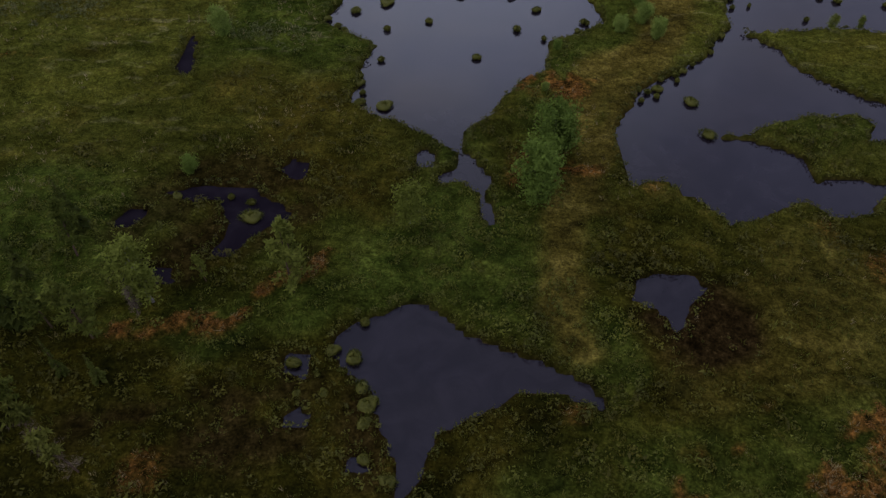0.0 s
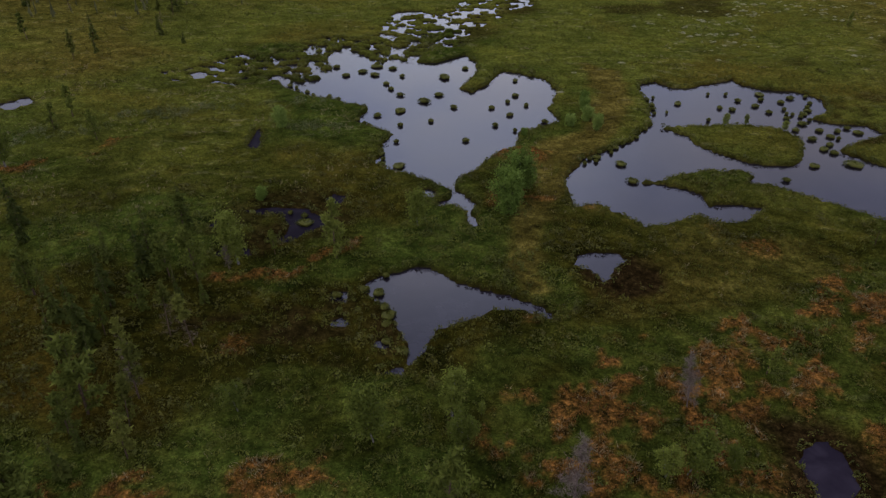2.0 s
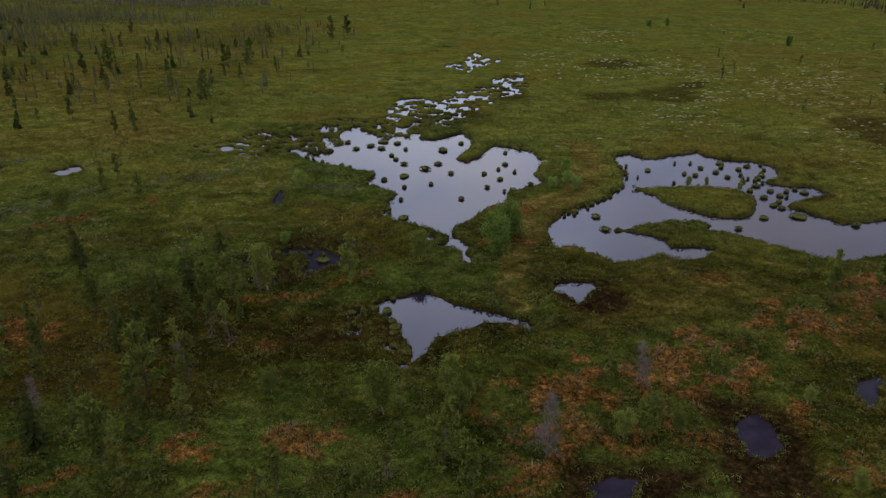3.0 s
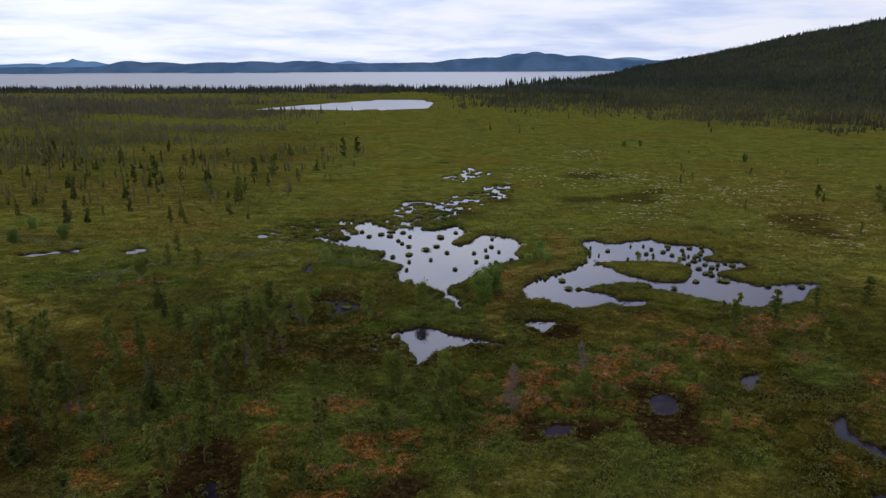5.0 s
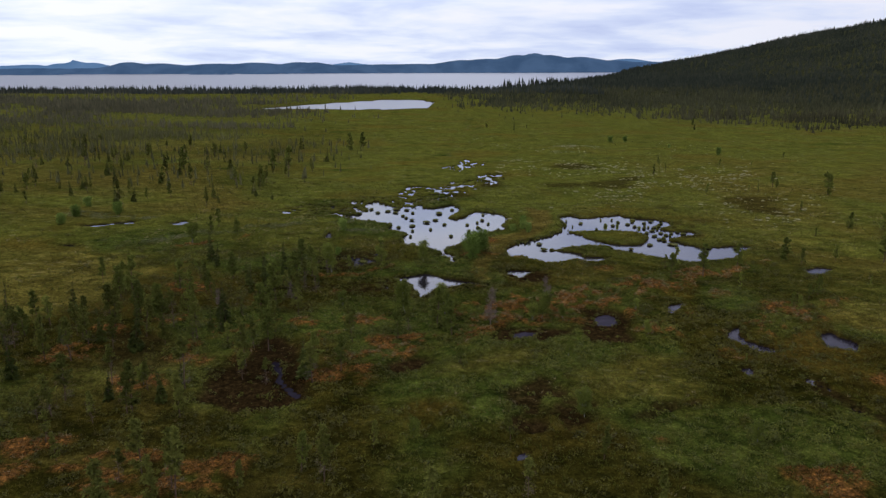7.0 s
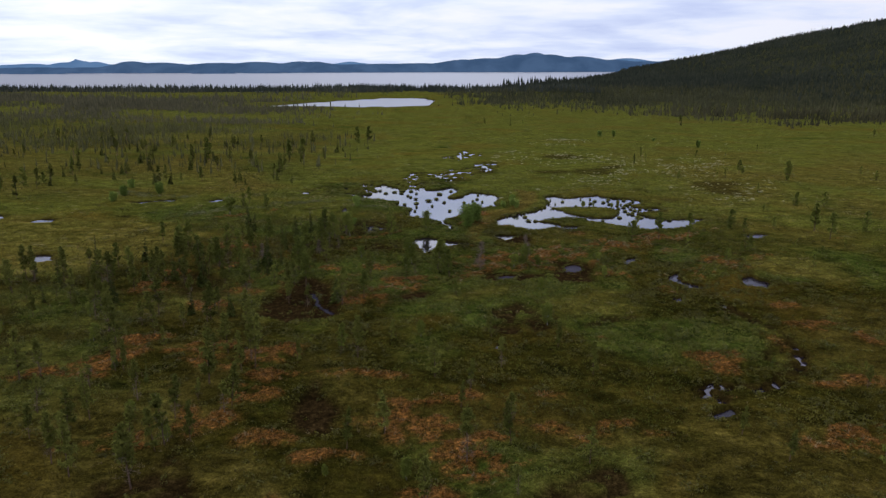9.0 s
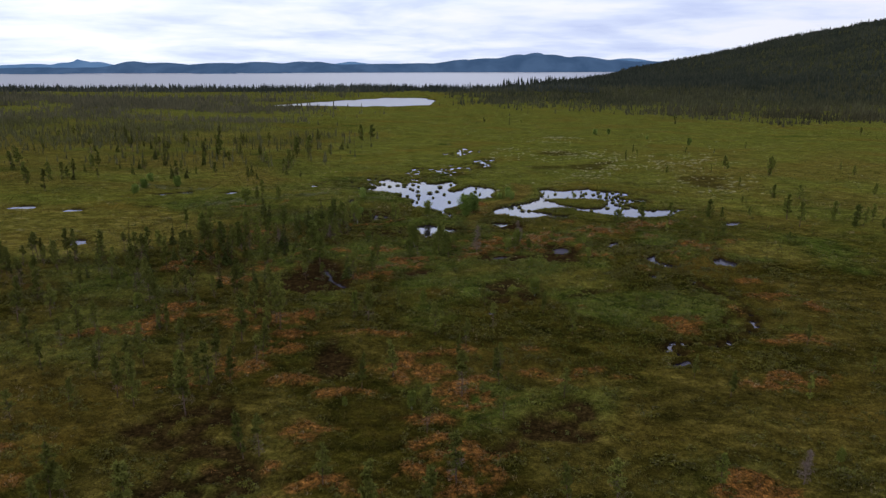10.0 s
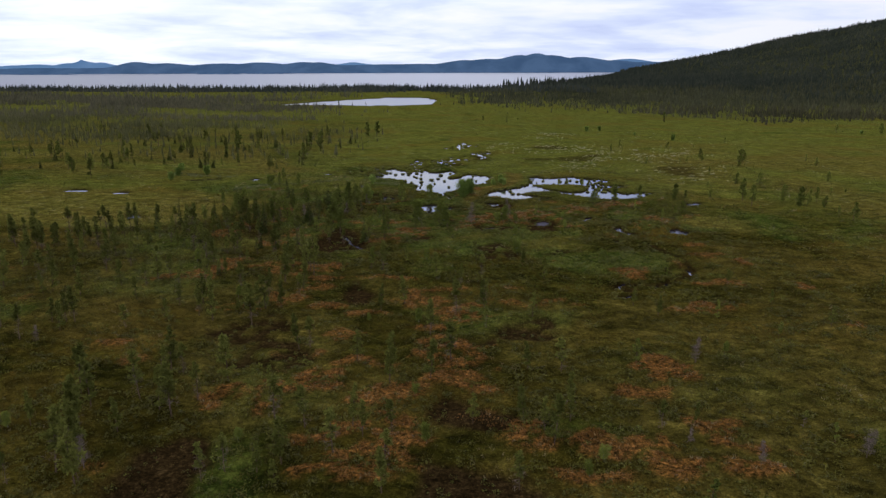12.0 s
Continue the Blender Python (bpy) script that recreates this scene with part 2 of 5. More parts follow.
# Grey-brown thin trees, lightened further to paint in the air between.
GREY_WOOD = forest_material("hazy_grey_forest", (0.046, 0.045, 0.024), (0.082, 0.077, 0.042), (0.132, 0.123, 0.066))
BROWN_WOOD = forest_material("brown_forest", (0.026, 0.025, 0.013), (0.050, 0.048, 0.024), (0.084, 0.080, 0.040))
PALE_WOOD = forest_material("thin_forest", (0.042, 0.043, 0.018), (0.078, 0.077, 0.031), (0.125, 0.121, 0.050))
BARK = bark_material("pine_bark", (0.045, 0.030, 0.020), (0.13, 0.085, 0.055), 9)
PALE_BARK = bark_material("birch_bark", (0.06, 0.05, 0.04), (0.30, 0.28, 0.25), 7)
TWIG = bark_material("willow_twigs", (0.03, 0.03, 0.015), (0.07, 0.065, 0.035), 7)
DEAD = bark_material("dead_wood", (0.078, 0.056, 0.044), (0.165, 0.125, 0.100), 6)

# ---- ground: noise, pond outlines, relief ----
rng = np.random.default_rng(7)


def lattice(ix, iy, seed):
    h = (ix.astype(np.int64) * 374761393 + iy.astype(np.int64) * 668265263 + seed * 974634777) & 0xFFFFFFFF
    h = ((h ^ (h >> 13)) * 1274126177) & 0xFFFFFFFF
    return ((h ^ (h >> 16)) & 0xFFFF) / 32767.5 - 1.0


def lumps(x, y, size, octaves=3, seed=0):
    """Smooth noise in -1..1 with lumps of that many metres."""
    total, amp, norm = 0.0, 1.0, 0.0
    for k in range(octaves):
        u, v = x / size * 2 ** k, y / size * 2 ** k
        i, j = np.floor(u), np.floor(v)
        f, g = u - i, v - j
        f, g = f * f * (3 - 2 * f), g * g * (3 - 2 * g)
        s = seed * 17 + k
        a = lattice(i, j, s) * (1 - f) + lattice(i + 1, j, s) * f
        c = lattice(i, j + 1, s) * (1 - f) + lattice(i + 1, j + 1, s) * f
        total = total + amp * (a * (1 - g) + c * g)
        norm += amp
        amp *= 0.5
    return total / norm * 1.4


def smooth(a, b, v):
    k = np.clip((v - a) / (b - a), 0, 1)
    return k * k * (3 - 2 * k)


def inside(x, y, outline, reach=6.0):
    """How many metres the points lie inside an outline (negative: outside), up to reach."""
    q = np.array(outline, float)
    result = np.full(x.shape, -reach)
    near = (x > q[:, 0].min() - reach) & (x < q[:, 0].max() + reach) & (y > q[:, 1].min() - reach) & (y < q[:, 1].max() + reach)
    if not near.any():
        return result
    px, py = x[near], y[near]
    best, odd = np.full(px.shape, 1e9), np.zeros(px.shape, bool)
    for (ax, ay), (bx, by) in zip(q, np.roll(q, -1, 0)):
        dx, dy = bx - ax, by - ay
        k = np.clip(((px - ax) * dx + (py - ay) * dy) / (dx * dx + dy * dy + 1e-9), 0, 1)
        best = np.minimum(best, (px - ax - k * dx) ** 2 + (py - ay - k * dy) ** 2)
        if ay != by:
            odd ^= ((ay > py) != (by > py)) & (px < (bx - ax) * (py - ay) / (by - ay) + ax)
    d = np.sqrt(best)
    result[near] = np.clip(np.where(odd, d, -d), -reach, reach)
    return result


LEVEL = -0.3
# brownish sedge lawn on the neck of land between the two great ponds
TAWNY_LAWN = [(8.5, 28.0), (10.0, 37.0), (14.0, 43.0), (18.5, 47.5), (20.5, 56.0), (21.5, 66.0), (17.5, 68.0), (16.5, 54.0), (13.5, 46.0), (9.5, 42.0), (7.8, 36.0)]
STAR_POND = [(-1.3, 21.6), (0.5, 20.3), (1.5, 19.5), (3.7, 18.4), (5.3, 18.0), (7.0, 16.8), (7.9, 15.8), (7.3, 15.2), (5.9, 15.9), (4.8, 16.3), (3.5, 16.2), (2.3, 15.4), (0.2, 14.1), (-0.5, 13.2), (-0.8, 12.1), (-1.2, 11.4), (-2.1, 9.9), (-3.5, 10.1), (-2.0, 10.8), (-1.6, 11.6), (-1.7, 12.8), (-2.6, 14.1), (-2.9, 15.0), (-3.5, 16.0), (-4.5, 17.4), (-5.4, 18.9), (-4.7, 19.7), (-2.6, 21.1)]
LONG_POND = [(-20.4, 60.6), (-18.9, 58.0), (-15.5, 54.9), (-12.0, 54.0), (-8.6, 51.8), (-8.8, 49.9), (-10.0, 48.4), (-7.8, 46.5), (-5.3, 44.9), (-6.3, 42.6), (-6.0, 40.7), (-6.4, 37.8), (-3.7, 36.0), (-0.9, 34.3), (0.8, 32.5), (1.5, 35.0), (3.7, 38.2), (5.0, 40.8), (6.8, 42.1), (7.5, 46.0), (10.3, 47.5), (12.1, 48.9), (11.4, 53.1), (13.2, 58.4), (11.9, 62.9), (8.7, 65.2), (6.5, 65.6), (4.8, 60.2), (2.9, 57.7), (1.4, 58.9), (3.6, 63.0), (3.8, 68.9), (2.5, 72.2), (-1.6, 68.6), (-7.1, 69.7), (-8.9, 67.7), (-12.1, 72.3), (-15.2, 73.6), (-15.7, 69.3), (-14.6, 65.4), (-15.2, 61.4), (-17.5, 59.9)]
CHANNEL = [(0.2, 34.4), (0.9, 33.4), (1.7, 32.8), (2.1, 32.1), (2.8, 30.6), (2.6, 29.3), (2.9, 26.7), (2.2, 26.8), (1.9, 28.8), (1.1, 30.2), (-0.4, 29.9), (-0.6, 31.2), (0.4, 31.5), (0.7, 32.8)]
FORKED_POND = [(26.7, 60.5), (25.5, 62.8), (23.0, 61.8), (22.5, 57.3), (22.6, 53.6), (21.5, 48.8), (18.4, 44.4), (15.9, 42.4), (12.9, 39.6), (11.1, 36.5), (10.5, 34.2), (11.0, 30.4), (13.1, 30.5), (15.0, 29.1), (16.0, 27.4), (17.9, 27.8), (20.5, 29.3), (22.1, 28.0), (24.4, 28.4), (26.6, 30.7), (29.0, 33.7), (31.7, 32.6), (33.8, 30.0), (37.2, 27.9), (41.4, 29.4), (44.8, 31.4), (48.0, 35.7), (52.3, 39.2), (48.6, 39.6), (45.5, 38.4), (42.1, 37.9), (41.4, 39.1), (40.2, 40.5), (38.6, 42.6), (40.6, 44.4), (43.3, 46.0), (45.2, 47.1), (44.2, 49.7), (40.6, 49.8), (39.6, 51.2), (41.8, 52.5), (43.4, 57.1), (41.7, 59.8), (37.9, 60.2), (35.6, 61.9), (35.1, 63.8), (33.0, 62.6), (29.3, 60.6)]
ISLAND = [(22.4, 47.8), (24.8, 48.1), (28.1, 48.7), (31.3, 48.7), (34.7, 47.6), (35.6, 45.1), (34.3, 41.2), (32.3, 39.3), (29.8, 39.3), (27.5, 40.9), (25.2, 42.8), (24.6, 46.0)]
SPIT = [(17.8, 35.2), (19.8, 35.6), (23.0, 37.3), (26.9, 37.5), (27.8, 36.8), (26.9, 35.1), (29.2, 34.6), (31.6, 31.6), (29.0, 29.5), (27.2, 30.8), (24.4, 31.6), (22.3, 31.3), (22.2, 32.7), (21.1, 34.2), (19.4, 34.8)]
SMALL_POOLS = [
    [(9.9, 23.3), (11.1, 23.6), (13.5, 23.5), (13.8, 22.7), (13.1, 21.8), (12.3, 21.4), (11.9, 19.7), (11.4, 19.7), (10.9, 20.8), (10.4, 21.3), (9.5, 21.5)],
    [(-12.8, 28.8), (-11.4, 29.6), (-9.0, 28.1), (-8.2, 27.1), (-9.4, 26.2), (-10.4, 25.0), (-11.1, 24.2), (-12.2, 24.0), (-11.9, 26.3), (-12.6, 27.6)],
    [(-9.6, 31.1), (-9.2, 32.2), (-8.1, 31.8), (-7.8, 30.3), (-8.5, 29.8)],
    [(-19.0, 45.9), (-18.1, 44.9), (-17.9, 43.0), (-17.6, 40.9), (-18.5, 40.3), (-18.9, 41.6), (-19.0, 43.7)],
    [(-1.8, 33.0), (-1.0, 33.3), (-0.3, 32.2), (-0.6, 31.4), (-1.6, 31.6)],
]
DARK_POOLS = [
    [(-16.1, 28.8), (-14.0, 29.6), (-11.9, 29.5), (-11.7, 28.6), (-14.0, 28.0)],
    [(-18.5, 26.3), (-17.5, 27.6), (-16.3, 27.4), (-16.6, 26.2), (-17.7, 25.7)],
    [(-16.7, 22.7), (-15.7, 23.1), (-14.2, 23.2), (-13.8, 22.3), (-16.1, 21.8)],
    [(18.4, 4.3), (20.1, 5.9), (21.0, 4.4), (20.7, 2.6), (19.4, 1.5), (18.3, 2.0)],
    [(28.4, 9.5), (30.4, 10.0), (29.4, 7.9), (27.8, 6.5), (27.7, 7.8)],
    [(-14.9, -9.4), (-14.5, -8.6), (-13.4, -10.3), (-12.9, -12.9), (-10.3, -16.0), (-10.5, -16.7), (-11.9, -15.5), (-13.3, -13.6), (-13.8, -11.3)],
    [(-7.7, 17.7), (-7.2, 18.4), (-6.2, 18.0), (-6.0, 16.8), (-7.0, 16.9)],
    [(-7.0, 14.8), (-6.3, 15.4), (-5.4, 15.0), (-5.7, 14.4), (-6.6, 14.4)],
    [(-4.1, 12.8), (-3.5, 13.4), (-2.8, 12.5), (-3.1, 11.9), (-3.8, 12.1)],
    [(34.2, 2.7), (33.4, 0.2), (33.3, -1.8), (34.4, -3.1), (36.0, -4.8), (34.5, -5.3), (33.0, -4.3), (31.9, -2.8), (31.5, -1.4), (31.8, 0.8)],
    [(29.7, -8.8), (30.9, -8.4), (31.0, -9.6), (30.0, -10.7), (29.6, -9.7)],
]
EDGE_POOLS = [
    [(52.3, 25.2), (55.1, 27.1), (57.0, 26.1), (54.1, 23.2), (51.6, 22.6)],
    [(41.8, 0.3), (43.3, 1.0), (44.7, -2.4), (43.0, -4.6), (40.2, -3.9)],
    [(8.7, -0.8), (10.0, 0.1), (11.6, -0.4), (10.7, -1.8), (8.8, -2.2)],
    [(22.8, -38.9), (25.6, -37.5), (25.7, -38.5), (24.0, -39.8)],
    [(6.5, -26.1), (7.4, -23.9), (8.3, -24.4), (7.3, -25.8)],
    [(-58.4, 6.6), (-57.1, 7.7), (-54.9, 4.7), (-55.1, 2.4)],
    [(-71.4, 29.4), (-70.6, 31.6), (-69.1, 29.6), (-69.8, 27.5)],
    [(-83.5, 32.9), (-82.5, 35.2), (-81.0, 32.5), (-81.8, 30.4)],
    [(-63.0, 48.7), (-59.2, 50.6), (-56.4, 52.3), (-54.9, 50.1), (-58.9, 48.5), (-61.6, 47.0)],
    [(-48.4, 50.8), (-46.7, 53.1), (-45.4, 51.7), (-46.6, 49.8)],
    [(-58.6, 34.1), (-57.2, 34.9), (-55.9, 33.6), (-57.2, 33.1)],
]
FAR_POND = [(-134, 424), (-122, 459), (-110, 487), (-101, 500), (-88, 540), (-64, 585), (-36, 606), (-15, 542), (-13, 456), (-40, 428), (-81, 420), (-121, 416)]
# smooth lawns of yellowish sedge
LAWNS = [[(-98, 40), (-70, 33), (-44, 28), (-37, 20), (-40, 10), (-49, -2), (-60, -4), (-90, 0)], [(45, 9), (52, 12), (59, 7), (55, -2), (46, 1)], [(5.8, -7.4), (10.0, -4.1), (14.1, -3.5), (14.6, -5.6), (10.5, -7.8), (6.5, -10.2), (1.0, -12.0), (0.0, -10.0)], [(14.4, -10.9), (18.3, -8.0), (24.9, -8.8), (25.3, -13.1), (21.2, -16.3), (15.0, -17.1), (13.7, -14.2)]]
# low ridges with dry brown grass, rows of pale shrubs, bare brown patches of the open bog
RIDGES = [[(-41.3, 33.3), (-39.0, 34.9), (-35.1, 37.1), (-32.2, 39.3), (-27.0, 43.0)], [(-14.2, 18.2), (-9.3, 21.2), (-5.4, 24.0)], [(20.0, 12.0), (25.0, 14.8), (32.0, 19.0), (38.0, 22.5), (45.0, 25.0)], [(-35.0, -2.0), (-29.0, 1.5), (-21.0, 0.0)], [(-31.0, -33.0), (-26.0, -28.0), (-17.0, -31.0)]]
SHRUB_ROWS = [[(-46.0, 36.0), (-40.5, 42.0), (-35.7, 44.7), (-28.7, 47.6), (-25.4, 51.4), (-20.2, 52.0), (-13.5, 52.6)], [(-16.5, 46.3), (-11.4, 45.2)], [(-34.0, 48.0), (-28.3, 49.0), (-26.0, 51.0)], [(-70.0, 58.0), (-62.0, 55.0), (-54.0, 55.0)]]
BROWN_PATCHES = [[(1.0, 84.5), (6.0, 86.1), (6.3, 79.7), (2.9, 77.5), (0.1, 79.3)], [(8.2, 101.3), (13.1, 113.8), (15.2, 104.6), (13.2, 93.6), (9.5, 93.4)], [(34.7, 103.5), (45.8, 110.9), (52.8, 113.8), (42.4, 91.9), (35.8, 93.4)], [(28.1, 133.8), (39.9, 141.0), (47.8, 132.2), (36.2, 125.7)], [(24.8, 100.8), (35.1, 103.5), (33.6, 96.0), (25.1, 95.5)], [(60.8, 70.5), (67.3, 78.1), (69.0, 75.2), (68.2, 65.7), (63.1, 66.7)], [(46.1, 75.3), (50.9, 77.1), (51.2, 81.9)], [(42.9, 68.2), (46.4, 68.3), (46.8, 71.1)], [(33.2, 76.2), (35.2, 74.8), (35.3, 77.8)], [(60.0, 77.3), (68.3, 69.0), (75.0, 83.5), (66.0, 85.0)], [(46.8, 54.4), (48.8, 51.7), (51.2, 58.4), (48.0, 60.0)]]
# stretches where water stands among countless small mats of sedge
FLARKS = [
    [(-8.1, 72.5), (-4.3, 77.3), (3.3, 81.0), (5.3, 88.2), (10.5, 96.5), (15.3, 105.9), (16.0, 119.1), (10.6, 116.0), (3.7, 102.8), (-2.3, 97.9), (-9.1, 95.3), (-8.6, 83.7)],
    [(-36, 63), (-28, 70), (-22, 71), (-16, 79), (-12, 75), (-17, 60), (-26, 59), (-33, 58)],
    [(0.5, 127.2), (7.1, 145.5), (10.7, 138.2), (4.0, 121.3)],
    [(-23, 60), (-14, 60), (-12, 66), (-6, 66), (-2, 70), (2, 78), (-4, 84), (-14, 78), (-22, 70)],
]
PEAT_HOLLOWS = [
    [(9.5, 21.0), (12.1, 21.4), (13.6, 22.0), (14.7, 20.7), (14.6, 19.3), (12.9, 18.3), (11.3, 19.0), (10.2, 20.2)],
    [(-18.3, -17.0), (-18.6, -11.5), (-17.6, -5.7), (-15.8, -3.4), (-13.7, -5.0), (-13.0, -9.5), (-10.0, -16.4), (-11.8, -18.2), (-15.4, -19.0)],
    [(8.2, 0.1), (11.7, 0.5), (15.3, 0.8), (15.1, -1.0), (11.6, -2.7), (7.4, -2.8)],
    [(-2.6, -9.6), (-1.5, -8.4), (0.2, -9.1), (-0.3, -10.7), (-2.1, -10.7)],
    [(-31.8, -6.9), (-31.1, -2.7), (-26.4, -5.0), (-24.5, -10.0), (-26.5, -12.3), (-29.3, -11.6)],
    [(18.4, 6.0), (20.6, 6.8), (21.9, 5.1), (21.6, 0.2), (20.8, -2.4), (16.8, -2.5), (16.4, 1.7)],
    [(-10.3, -37.8), (-9.0, -34.0), (-6.9, -38.8), (-7.1, -42.1), (-9.2, -41.1)],
    [(1.8, -76.5), (2.9, -77.0), (5.8, -77.8), (8.1, -78.7), (10.4, -80.2), (10.0, -84.0), (1.5, -84.0)],
    [(-19.6, -79.1), (-18.2, -75.7), (-16.6, -73.8), (-14.4, -74.3), (-13.6, -77.0), (-14.7, -78.9), (-14.0, -83.5), (-19.0, -83.5)],
    [(2.7, -67.2), (5.8, -68.4), (8.2, -69.6), (7.2, -71.2), (3.7, -71.0), (2.1, -69.2)],
]
PEAT_LAWNS = [
    [(7.9, -15.0), (11.2, -12.2), (13.2, -15.0), (13.4, -20.0), (9.9, -23.0), (7.4, -21.0)],
    [(-21.0, -53.0), (-16.9, -46.0), (-12.0, -54.0), (-17.0, -58.0)],
    [(-16.8, 15.1), (-10.9, 16.1), (-8.0, 18.6), (-4.5, 16.0), (-3.0, 13.3), (-2.1, 11.3), (-7.3, 11.2), (-13.6, 13.0)],
    [(-19.9, -50.4), (-17.3, -44.3), (-13.1, -50.1), (-10.0, -60.1), (-13.3, -62.4), (-17.2, -59.5)],
    [(6.6, -55.1), (9.2, -48.8), (13.6, -47.8), (14.6, -52.3), (13.6, -55.1)],
    [(-18.0, 30.0), (-13.0, 33.0), (-8.0, 31.0), (-8.0, 25.0), (-13.0, 22.0), (-18.5, 25.0)],
    [(36.0, 50.0), (40.0, 57.0), (46.0, 54.0), (48.0, 47.0), (42.0, 44.0), (37.0, 45.0)],
]
# dry ridges of rust-coloured dwarf shrubs: middle x, y
RUST_NORTH = [(-21.1, 0.4), (-20.6, -0.4), (-33.8, -1.3), (-22.9, -8.1), (-25.5, -14.1), (-7.5, -7.6), (-5.4, -4.0), (-2.8, -3.0), (-8.3, -12.3), (38.0, 23.0), (42.5, 24.2), (6.5, 31.5), (7.0, 40.0)]
RUST_SOUTH = [(-29.7, -31.3), (-29.0, -24.9), (-17.4, -30.9), (-22.8, -44.2), (-16.5, -40.9), (-2.0, -40.4), (-11.8, -43.8), (3.8, -45.2), (5.2, -43.3), (2.1, -50.3), (27.4, -29.2), (32.7, -43.3), (37.4, -33.0), (-8.0, -52.8), (10.5, -41.0), (-7.1, 1.5), (-22.6, -5.1), (2.9, -53.8), (-30.5, -32.8), (33.6, -41.4), (-1.0, -70.3), (12.4, -77.8), (21.7, -64.4), (-8.3, -65.5), (-0.5, -76.8), (5.9, -46.5), (9.0, -73.4), (-5.2, -72.2), (15.8, -74.7), (2.5, -58.0), (1.0, -64.0), (-3.0, -78.0), (6.0, -70.0)]
RUST_RIDGE = [(36.6, 22.6), (-31.1, 14.9), (-31.2, 12.9), (-21.3, -1.8), (-15.1, 1), (-10.4, -1.8)]
RUST_WEST = [(-28.4, -28.3), (-19.6, -42.6), (-15.4, -29.5), (-30.7, -55.5), (-11.8, -57.2), (-9.2, -62.4), (-11.4, -64.8), (-15.4, -67.1), (-4.7, -59.7), (-0.7, -65.2), (-2.6, -66.7), (-0.1, -73.5), (-2.7, -75.7), (-4.7, -78.2), (-7.5, -73.7), (-13.5, -69.1), (4, -55.6), (4.7, -60.2), (3.3, -63.5), (5.6, -64.9), (11.7, -42.6), (35.8, -41.5), (30.8, -43.1), (23.7, -59.5), (20, -65.5), (23.8, -61.6), (9.6, -70.8), (12.3, -73), (18, -73.9), (20.1, -76.9), (24.2, -70.9), (26, -73.7)]
RUST_PATH = [(24.2, -76.8), (49.2, -33.4), (-35.1, -34.1), (-32.4, -32.9), (-35.6, -9.2), (-34.4, -7.6), (-20.7, -26.7), (-14.5, -27.4), (-14.6, -37.1), (-20.8, -44.6), (-12.6, -32.6), (-7.5, -4.8), (-3.9, -6.3), (-6.9, -31.6), (-4.3, -32.7), (-1.2, -38), (-3.3, -41.9), (-0.2, -39.9), (-0.9, -42.9), (-5.8, -45.7), (1.8, -47), (2.6, -37.2), (4.7, -48.3), (16, -41.8), (28.2, -27.7), (42.2, -11.7), (42.1, -18), (45.8, -21.7), (39.3, -32.4)]
# heathland where rust-coloured heather and green dwarf shrubs stand mixed
HEATHER = [
    [(48.4, 29.2), (41.9, 25.2), (34.2, 22.7), (28.9, 21.1), (24.5, 18.6), (21.1, 17.0), (15.4, 14.7), (11.7, 12.4), (6.7, 9.8), (3.4, 7.0), (1.6, 4.0), (1.0, -3.2), (3.0, -4.4), (6.4, -2.0), (8.2, 0.8), (15.2, 1.4), (17.0, 4.0), (18.4, 7.2), (21.4, 7.0), (22.4, 1.5), (22.4, -2.6), (26.2, -2.4), (25.4, 1.5), (24.0, 6.5), (24.6, 10.4), (29.6, 14.6), (36.1, 19.6), (45.3, 24.3)],
    [(35.9, 5.0), (40.2, 9.1), (46.3, 10.4), (51.0, 11.7), (48.0, 7.4), (43.2, 4.4), (38.4, -1.7), (35.5, -0.2)],
]
# thickets of fresh green dwarf shrubs, drier golden sedge
THICKETS = [
    [(8.0, 45.1), (11.3, 46.5), (13.4, 58.4), (15.5, 60.2), (16.6, 53.8), (15.9, 46.7), (13.2, 44.7), (10.0, 44.0), (8.6, 40.5), (7.2, 30.8), (5.9, 25.4), (3.5, 26.0), (4.3, 33.3), (3.0, 34.2), (6.8, 42.7)],
    [(-12.6, 8.6), (-9.4, 9.8), (-5.0, 9.9), (-1.5, 8.9), (1.4, 8.9), (2.4, 12.1), (4.0, 14.0), (7.2, 13.6), (6.9, 11.4), (3.1, 8.2), (0.9, 6.5), (0.4, 4.3), (-4.0, 0.0), (-9.2, 0.5), (-11.7, 3.8)],
    [(-16.1, 19.6), (-10.2, 20.9), (-3.1, 24.4), (1.9, 25.3), (7.6, 22.8), (8.8, 18.1), (8.8, 14.1), (7.4, 15.5), (5.6, 17.5), (1.8, 19.3), (0.0, 21.0), (-2.9, 21.2), (-6.3, 19.3), (-11.3, 17.5)],
]
GOLDEN = [(15.3, 23.7), (20.6, 25.9), (28.1, 24.8), (26.3, 20.9), (19.4, 16.8), (14.0, 15.7), (10.9, 16.6), (13.2, 19.3)]
# worn tan strip of sedge along the neck of land
NECK = [(20.1, 65), (18.6, 53.7), (15.7, 45.3), (11.5, 36.6), (8.3, 31.1), (6.6, 26.4), (5.9, 21.3), (6.5, 18.7)]
STREAM = [(35, -11.5), (35, -13.3), (35.7, -16.4), (37, -19.3), (37.7, -21), (37, -25.6), (34.7, -30.1), (32.6, -32.2), (30.2, -33.8), (28.4, -33.5), (26.1, -33.4), (24.3, -34.8), (25.8, -36)]
STREAM_LOOPS = [[(36.6, -23.6), (33.6, -26.2), (32.8, -28), (33.6, -29.3), (34.7, -30.1)], [(17.8, -18.9), (19.8, -17.4), (23, -16.3)]]


